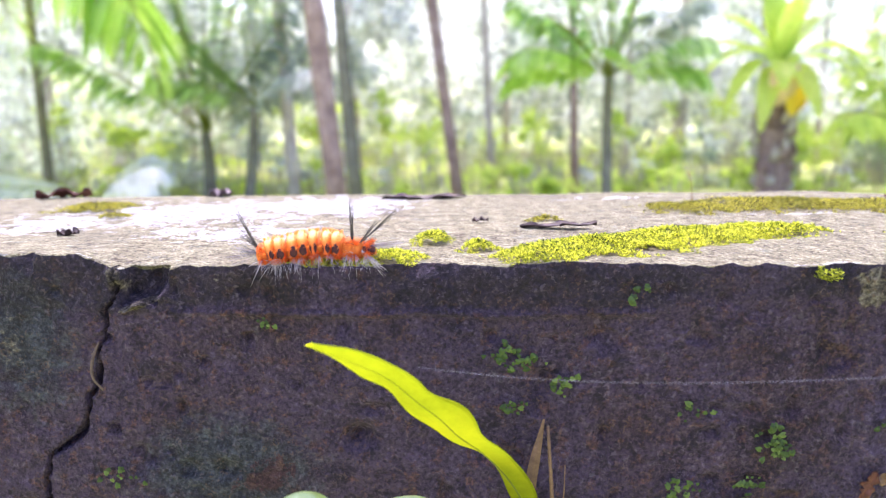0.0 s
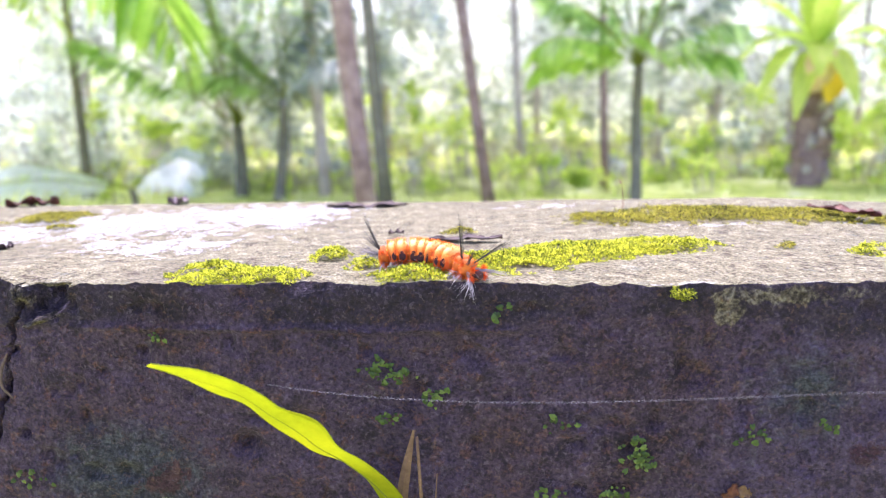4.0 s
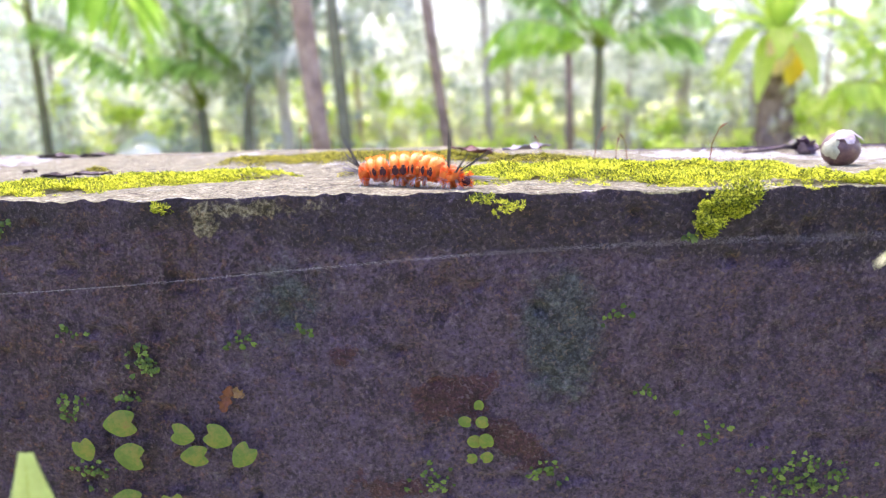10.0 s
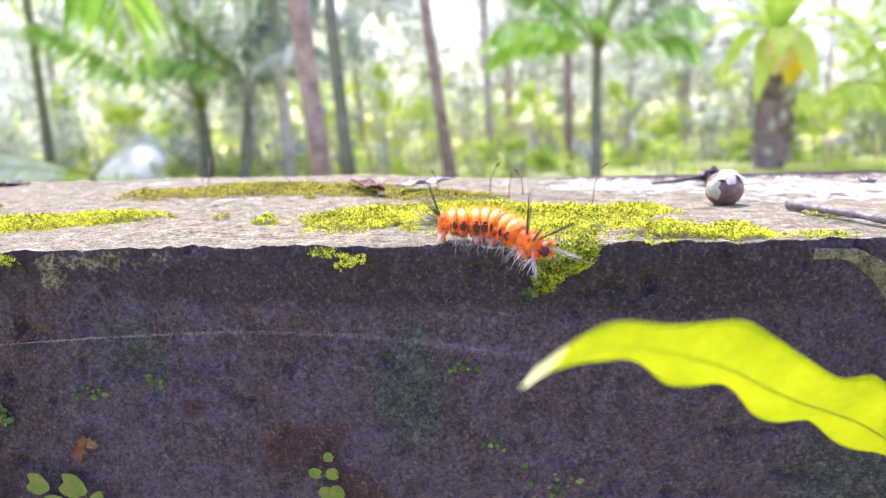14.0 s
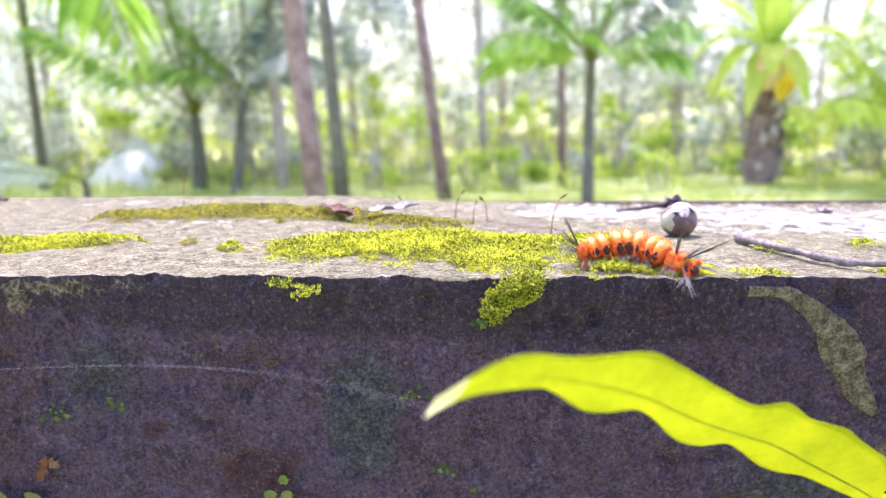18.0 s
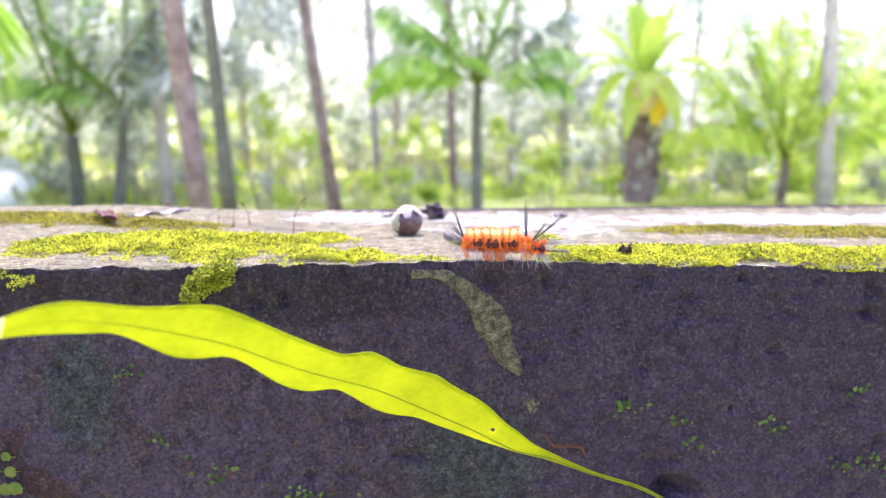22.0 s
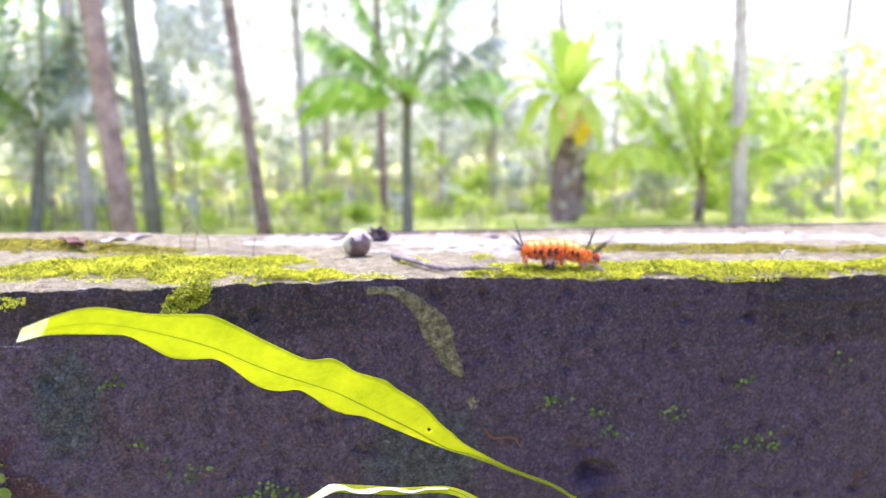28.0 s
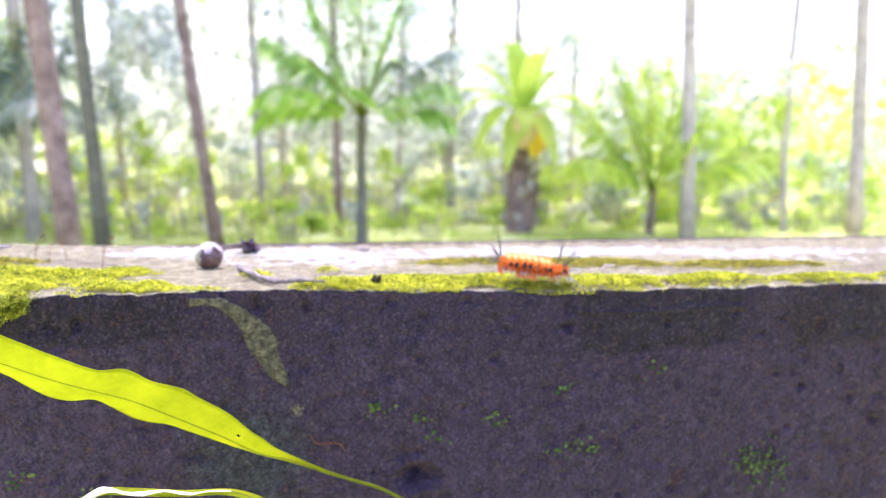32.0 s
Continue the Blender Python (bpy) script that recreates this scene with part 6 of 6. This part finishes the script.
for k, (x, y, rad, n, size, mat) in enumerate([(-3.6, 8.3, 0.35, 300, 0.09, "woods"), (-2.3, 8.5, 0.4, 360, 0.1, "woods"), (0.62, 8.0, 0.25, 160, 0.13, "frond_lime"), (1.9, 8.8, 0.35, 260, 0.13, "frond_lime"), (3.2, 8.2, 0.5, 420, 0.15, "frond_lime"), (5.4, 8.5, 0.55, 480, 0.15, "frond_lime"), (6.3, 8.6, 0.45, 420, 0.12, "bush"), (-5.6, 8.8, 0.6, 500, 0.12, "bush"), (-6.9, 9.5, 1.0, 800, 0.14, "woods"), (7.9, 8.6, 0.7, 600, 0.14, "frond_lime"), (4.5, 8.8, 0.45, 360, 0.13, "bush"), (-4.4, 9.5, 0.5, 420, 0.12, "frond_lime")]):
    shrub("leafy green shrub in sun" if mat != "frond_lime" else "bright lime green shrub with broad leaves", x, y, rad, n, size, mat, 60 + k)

for k in range(70):
    r = np.random.default_rng(2500 + k)
    x, y = -9 + 20 * ((k * 0.618 + 0.3) % 1), 7.8 + 8 * ((k * 0.755) % 1)
    shrub("low clump of bright weeds in the grass", x, y, 0.1 + 0.14 * r.random(), 60, 0.1, ("frond_lime", "frond_lime", "bush", "frond_lime")[k % 4], 2600 + k, 0.8, GROUND + 0.05 + 0.12 * r.random())

for k in range(60):
    r = np.random.default_rng(3500 + k)
    x, y = -5.5 + 12.5 * ((k * 0.618 + 0.1) % 1), 6.9 + 2.4 * ((k * 0.755) % 1)
    shrub("small leafy weed in the grass", x, y, 0.12 + 0.16 * r.random(), 60, 0.1, ("frond_lime", "frond_lime", "woods", "frond_lime")[k % 4], 3600 + k, 1.0, GROUND + 0.08 + 0.14 * r.random())

for k in range(84):
    r = np.random.default_rng(5500 + k)
    x, y = -8 + 17 * ((k * 0.618 + 0.45) % 1), 7.6 + 5.5 * ((k * 0.755 + 0.2) % 1)
    shrub("young leafy plant standing in the grove", x, y, 0.2 + 0.22 * r.random(), 120, 0.11, ("bush", "frond_lime", "woods", "frond_lime", "woods")[k % 5], 5600 + k, 1.3, GROUND + 0.35 + 0.65 * r.random())

def far_foliage(name, label, mat, clumps):
    """Foliage too far off to tell plant from plant: many leaf clumps (centre, radius, leaves, leaf size, flatness, seed)."""
    V, F, n = [], [], 0
    for centre, radius, count, size, flat, seed in clumps:
        v, f = leaf_cloud(count, centre, radius, size, seed, flat)
        V.append(v)
        F.append(f + n)
        n += len(v)
    tagged(new(name, leaf_mesh(name, np.concatenate(V), np.concatenate(F), MAT[mat])), label, "foliage", kind="stuff")


# Clumps by leaf material; the hazed leaf colours stand in for misty air.
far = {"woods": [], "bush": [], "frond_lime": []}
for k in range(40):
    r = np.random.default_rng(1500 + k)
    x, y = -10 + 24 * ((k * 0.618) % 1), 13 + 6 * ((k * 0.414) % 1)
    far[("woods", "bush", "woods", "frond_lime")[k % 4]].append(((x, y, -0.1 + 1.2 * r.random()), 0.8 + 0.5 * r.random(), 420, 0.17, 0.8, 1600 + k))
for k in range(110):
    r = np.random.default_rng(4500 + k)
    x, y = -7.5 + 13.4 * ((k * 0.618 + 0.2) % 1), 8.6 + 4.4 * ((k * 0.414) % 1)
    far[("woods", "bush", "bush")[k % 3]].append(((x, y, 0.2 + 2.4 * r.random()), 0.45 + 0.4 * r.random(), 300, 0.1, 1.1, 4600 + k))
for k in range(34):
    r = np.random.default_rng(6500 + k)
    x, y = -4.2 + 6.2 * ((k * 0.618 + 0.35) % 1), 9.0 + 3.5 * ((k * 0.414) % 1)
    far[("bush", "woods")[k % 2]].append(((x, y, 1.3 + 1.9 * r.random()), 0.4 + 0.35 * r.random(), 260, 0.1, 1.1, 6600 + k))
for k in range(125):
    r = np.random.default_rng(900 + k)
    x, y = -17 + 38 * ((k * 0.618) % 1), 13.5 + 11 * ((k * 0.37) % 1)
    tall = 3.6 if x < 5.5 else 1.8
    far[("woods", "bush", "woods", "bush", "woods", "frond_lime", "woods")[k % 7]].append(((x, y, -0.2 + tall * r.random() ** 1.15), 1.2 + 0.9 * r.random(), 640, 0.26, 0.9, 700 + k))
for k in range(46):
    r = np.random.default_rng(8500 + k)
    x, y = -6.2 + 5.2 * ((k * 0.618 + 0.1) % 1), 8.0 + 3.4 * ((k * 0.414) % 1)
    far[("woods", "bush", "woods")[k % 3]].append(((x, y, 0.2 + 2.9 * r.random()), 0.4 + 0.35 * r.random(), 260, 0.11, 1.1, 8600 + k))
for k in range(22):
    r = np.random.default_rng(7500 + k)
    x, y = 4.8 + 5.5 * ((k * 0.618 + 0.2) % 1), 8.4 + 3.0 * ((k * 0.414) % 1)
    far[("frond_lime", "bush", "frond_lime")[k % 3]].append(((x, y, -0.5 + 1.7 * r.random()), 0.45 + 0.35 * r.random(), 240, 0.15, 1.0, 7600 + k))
far_foliage("far_woods", "foliage of the woods behind the grove, haze put into its pale colour", "woods", far["woods"])
far_foliage("far_leaves", "light green leaves hanging among the far trees", "bush", far["bush"])
far_foliage("far_undergrowth", "lime green undergrowth far back in the grove", "frond_lime", far["frond_lime"])


def grass_field():
    r = np.random.default_rng(77)
    n = 9000
    x, y = -12 + 26 * r.random(n), 3.5 + 16 * r.random(n) ** 1.4
    P = np.stack([x, y, np.full(n, GROUND - 0.03)], -1)
    tpl = np.array([(-0.06, 0, 0), (0.06, 0, 0), (0.05, 0.12, 0.6), (0.0, 0.35, 1.0)])
    tw = turns_about(r.random(n) * 6.28, 0.4 * r.random(n), r.random(n) * 6.28)
    v, f = copies(tpl, [(0, 1, 2, 3)], P, tw, 0.06 + 0.16 * r.random(n) ** 2)
    tagged(new("grass", leaf_mesh("grass", v, f, MAT["blades"])), "rough sunlit grass and weeds under the trees", "grass", kind="stuff")


grass_field()


# ---- what moves ----
def motions():
    crawl = [
        (0, -0.1630, 0.0025, 0.0025, -0.1470, 0.0042, 0.0042, -0.1319, 0.0042, 0.0042),
        (0.5, -0.1596, 0.0109, 0.0042, -0.1453, 0.0109, 0.0042, -0.1252, 0.0109, 0.0050),
        (1, -0.1562, 0.0193, 0.0042, -0.1411, 0.0193, 0.0050, -0.1243, 0.0193, 0.0042),
        (1.5, -0.1546, 0.0193, 0.0042, -0.1378, 0.0193, 0.0050, -0.1193, 0.0193, 0.0034),
        (2, -0.1470, 0.0110, 0.0025, -0.1320, 0.0115, 0.0056, -0.1140, 0.0050, 0.0025),
        (2.5, -0.1352, 0.0143, 0.0059, -0.1210, 0.0143, 0.0050, -0.1025, 0.0017, 0.0017),
        (4.5, -0.0899, 0.0151, 0.0042, -0.0773, 0.0151, 0.0050, -0.0613, 0.0025, 0.0025),
        (5, -0.0857, 0.0134, 0.0050, -0.0722, 0.0134, 0.0042, -0.0605, -0.0050, 0.0008),
        (5.5, -0.0790, 0.0101, 0.0042, -0.0647, 0.0101, 0.0050, -0.0487, 0.0017, 0.0017),
        (6, -0.0689, 0.0084, 0.0025, -0.0554, 0.0084, 0.0050, -0.0370, 0.0084, 0.0025),
        (6.5, -0.0563, 0.0084, 0.0034, -0.0403, 0.0084, 0.0059, -0.0244, 0.0067, 0.0025),
        (7, -0.0403, 0.0092, 0.0034, -0.0269, 0.0092, 0.0050, -0.0109, 0.0092, 0.0025),
        (7.5, -0.0269, 0.0134, 0.0042, -0.0134, 0.0134, 0.0050, 0.0025, 0.0076, 0.0025),
        (8, -0.0168, 0.0202, 0.0050, -0.0008, 0.0202, 0.0034, 0.0151, 0.0076, 0.0025),
        (8.5, -0.0025, 0.0202, 0.0042, 0.0118, 0.0202, 0.0050, 0.0286, 0.0202, 0.0025),
        (9, 0.0134, 0.0202, 0.0042, 0.0294, 0.0202, 0.0042, 0.0462, 0.0202, 0.0025),
        (9.5, 0.0269, 0.0193, 0.0042, 0.0412, 0.0193, 0.0050, 0.0596, 0.0151, 0.0025),
        (10, 0.0403, 0.0210, 0.0034, 0.0554, 0.0210, 0.0050, 0.0739, 0.0109, 0.0025),
        (10.5, 0.0580, 0.0193, 0.0042, 0.0714, 0.0193, 0.0050, 0.0890, 0.0118, 0.0025),
        (11, 0.0706, 0.0109, 0.0042, 0.0832, 0.0109, 0.0042, 0.0983, 0.0109, 0.0025),
        (11.5, 0.0714, 0.0084, 0.0059, 0.0874, 0.0050, 0.0025, 0.0941, -0.0050, -0.0050),
        (12, 0.0714, 0.0084, 0.0050, 0.0840, 0.0084, 0.0034, 0.1033, 0.0084, 0.0101),
        (12.5, 0.0764, 0.0126, 0.0034, 0.0907, 0.0126, 0.0050, 0.1109, 0.0067, 0.0025),
        (13, 0.0941, 0.0126, 0.0042, 0.1075, 0.0126, 0.0050, 0.1226, 0.0017, 0.0017),
        (13.5, 0.1016, 0.0084, 0.0042, 0.1159, 0.0084, 0.0050, 0.1302, -0.0050, -0.0008),
        (14, 0.1100, 0.0042, 0.0050, 0.1243, 0.0042, 0.0042, 0.1386, -0.0050, -0.0000),
        (14.5, 0.1159, 0.0008, 0.0067, 0.1310, 0.0008, 0.0025, 0.1453, 0.0008, -0.0000),
        (16.5, 0.1352, 0.0008, -0.0008, 0.1478, 0.0008, 0.0034, 0.1630, 0.0008, 0.0076),
        (17, 0.1453, 0.0034, 0.0025, 0.1588, 0.0050, 0.0076, 0.1730, 0.0050, 0.0076),
        (17.5, 0.1554, 0.0143, 0.0025, 0.1722, 0.0143, 0.0067, 0.1882, 0.0143, 0.0042),
        (18, 0.1638, 0.0143, 0.0042, 0.1798, 0.0143, 0.0059, 0.1949, 0.0017, 0.0017),
        (18.5, 0.1672, 0.0160, 0.0050, 0.1831, 0.0160, 0.0034, 0.1966, -0.0050, 0.0025),
        (19, 0.1739, 0.0034, 0.0092, 0.1873, 0.0034, 0.0067, 0.2041, 0.0017, 0.0008),
        (19.5, 0.1814, 0.0034, 0.0067, 0.1974, 0.0034, 0.0059, 0.2142, 0.0017, 0.0000),
        (20, 0.1915, 0.0034, 0.0050, 0.2083, 0.0034, 0.0050, 0.2260, 0.0017, 0.0008),
        (20.5, 0.2050, 0.0034, 0.0042, 0.2201, 0.0034, 0.0042, 0.2369, 0.0017, 0.0008),
        (21, 0.2142, 0.0034, 0.0042, 0.2285, 0.0034, 0.0059, 0.2453, 0.0034, 0.0042),
        (21.5, 0.2251, 0.0034, 0.0034, 0.2394, 0.0034, 0.0059, 0.2554, 0.0034, 0.0025),
        (22, 0.2260, 0.0034, 0.0059, 0.2369, 0.0034, 0.0059, 0.2503, 0.0034, 0.0059),
        (22.5, 0.2318, 0.0034, 0.0059, 0.2444, 0.0034, 0.0050, 0.2570, 0.0017, 0.0017),
        (23, 0.2310, 0.0008, 0.0034, 0.2419, 0.0008, 0.0050, 0.2554, 0.0008, 0.0067),
        (23.5, 0.2310, 0.0008, 0.0042, 0.2436, 0.0008, 0.0042, 0.2570, 0.0008, 0.0042),
        (24, 0.2352, 0.0034, 0.0067, 0.2554, 0.0034, 0.0042, 0.2587, -0.0050, -0.0067),
        (24.5, 0.2344, 0.0034, 0.0059, 0.2512, 0.0034, 0.0050, 0.2680, 0.0034, 0.0067),
        (26.5, 0.2478, 0.0050, 0.0084, 0.2612, 0.0050, 0.0067, 0.2772, 0.0050, 0.0042),
        (27, 0.2537, 0.0050, 0.0059, 0.2671, 0.0050, 0.0076, 0.2822, 0.0050, 0.0067),
        (27.5, 0.2621, 0.0118, 0.0067, 0.2764, 0.0118, 0.0084, 0.2923, 0.0118, 0.0059),
        (28, 0.2722, 0.0126, 0.0076, 0.2864, 0.0126, 0.0076, 0.3032, 0.0126, 0.0042),
        (28.5, 0.2822, 0.0151, 0.0092, 0.2982, 0.0151, 0.0067, 0.3158, 0.0151, 0.0050),
        (29, 0.2932, 0.0151, 0.0076, 0.3074, 0.0151, 0.0076, 0.3251, 0.0151, 0.0034),
        (29.5, 0.2948, 0.0109, 0.0076, 0.3108, 0.0109, 0.0076, 0.3318, 0.0109, 0.0084),
        (30, 0.3032, 0.0092, 0.0076, 0.3192, 0.0092, 0.0076, 0.3377, 0.0092, 0.0050),
        (30.5, 0.3116, 0.0101, 0.0076, 0.3276, 0.0101, 0.0076, 0.3452, 0.0101, 0.0034),
        (31, 0.3234, 0.0101, 0.0076, 0.3385, 0.0101, 0.0076, 0.3562, 0.0101, 0.0042),
        (31.5, 0.3310, 0.0101, 0.0076, 0.3469, 0.0101, 0.0076, 0.3662, 0.0101, 0.0042),
        (32, 0.3368, 0.0084, 0.0084, 0.3520, 0.0084, 0.0059, 0.3679, 0.0084, 0.0034),
    ]
    body_rows, seg_rows = [], [[] for _ in range(SEGS)]
    for t, *way in crawl:
        tail, mid, head = np.array(way[:3]), np.array(way[3:6]), np.array(way[6:])
        line = spline([tail, mid, head], 61)
        chord = head - tail
        tilt = math.degrees(math.atan2(chord[2], chord[0]))
        root = pose(mid[0], mid[1], mid[2], 0, -tilt, 0)
        body_rows.append((t, root))
        back = root.inverted()
        short = math.sqrt(max(0.0, 0.0315 ** 2 - float(chord @ chord))) * 0.6
        for i in range(SEGS):
            s = (i + 0.5) / SEGS
            k = int(round(s * 60))
            p = line[k].copy()
            d = line[min(60, k + 4)] - line[max(0, k - 4)]
            turn = max(-72, min(60, math.degrees(math.atan2(d[1], d[0]))))
            if s > 0.5:
                p[1] -= short * ((s - 0.5) * 2) ** 2
                turn -= math.degrees(math.atan2(short * 4 * (s - 0.5), 0.03))
            wave = 0.00022 * math.sin(t * 9.0 - i * 0.9)
            seg_rows[i].append((t, back @ pose(p[0], p[1], p[2] + wave, 0, -math.degrees(math.atan2(d[2], math.hypot(d[0], d[1]))), max(-75, turn))))
    walk(CATERPILLAR, body_rows)
    # The long leaf sways a little about its middle: seconds, shift along and up, tilt.
    sway = [(0, -0.001, -0.0022, 0), (14, -0.001, -0.0022, 0), (15, -0.0006, -0.0015, 0), (17, -0.0002, 0.0004, 0), (18, -0.0003, 0.0006, 0), (22, 0, 0.0006, 0), (24, -0.0002, -0.0006, 0),
            (25, -0.0008, -0.0004, 0.8), (26.5, -0.003, -0.001, 2.5), (27, -0.0032, -0.001, 2.6), (28, -0.0031, -0.0005, 2.9), (30, -0.002, -0.001, 2.4), (32, -0.002, -0.001, 2.4)]
    middle = pose(0.2, -0.05, -0.025)
    walk(long_leaf, [(t, pose(dx, 0, dz) @ middle @ pose(0, 0, 0, 0, tilt, 0) @ middle.inverted()) for t, dx, dz, tilt in sway])
    for ob, rows in zip(SEGMENTS, seg_rows):
        walk(ob, rows)


motions()
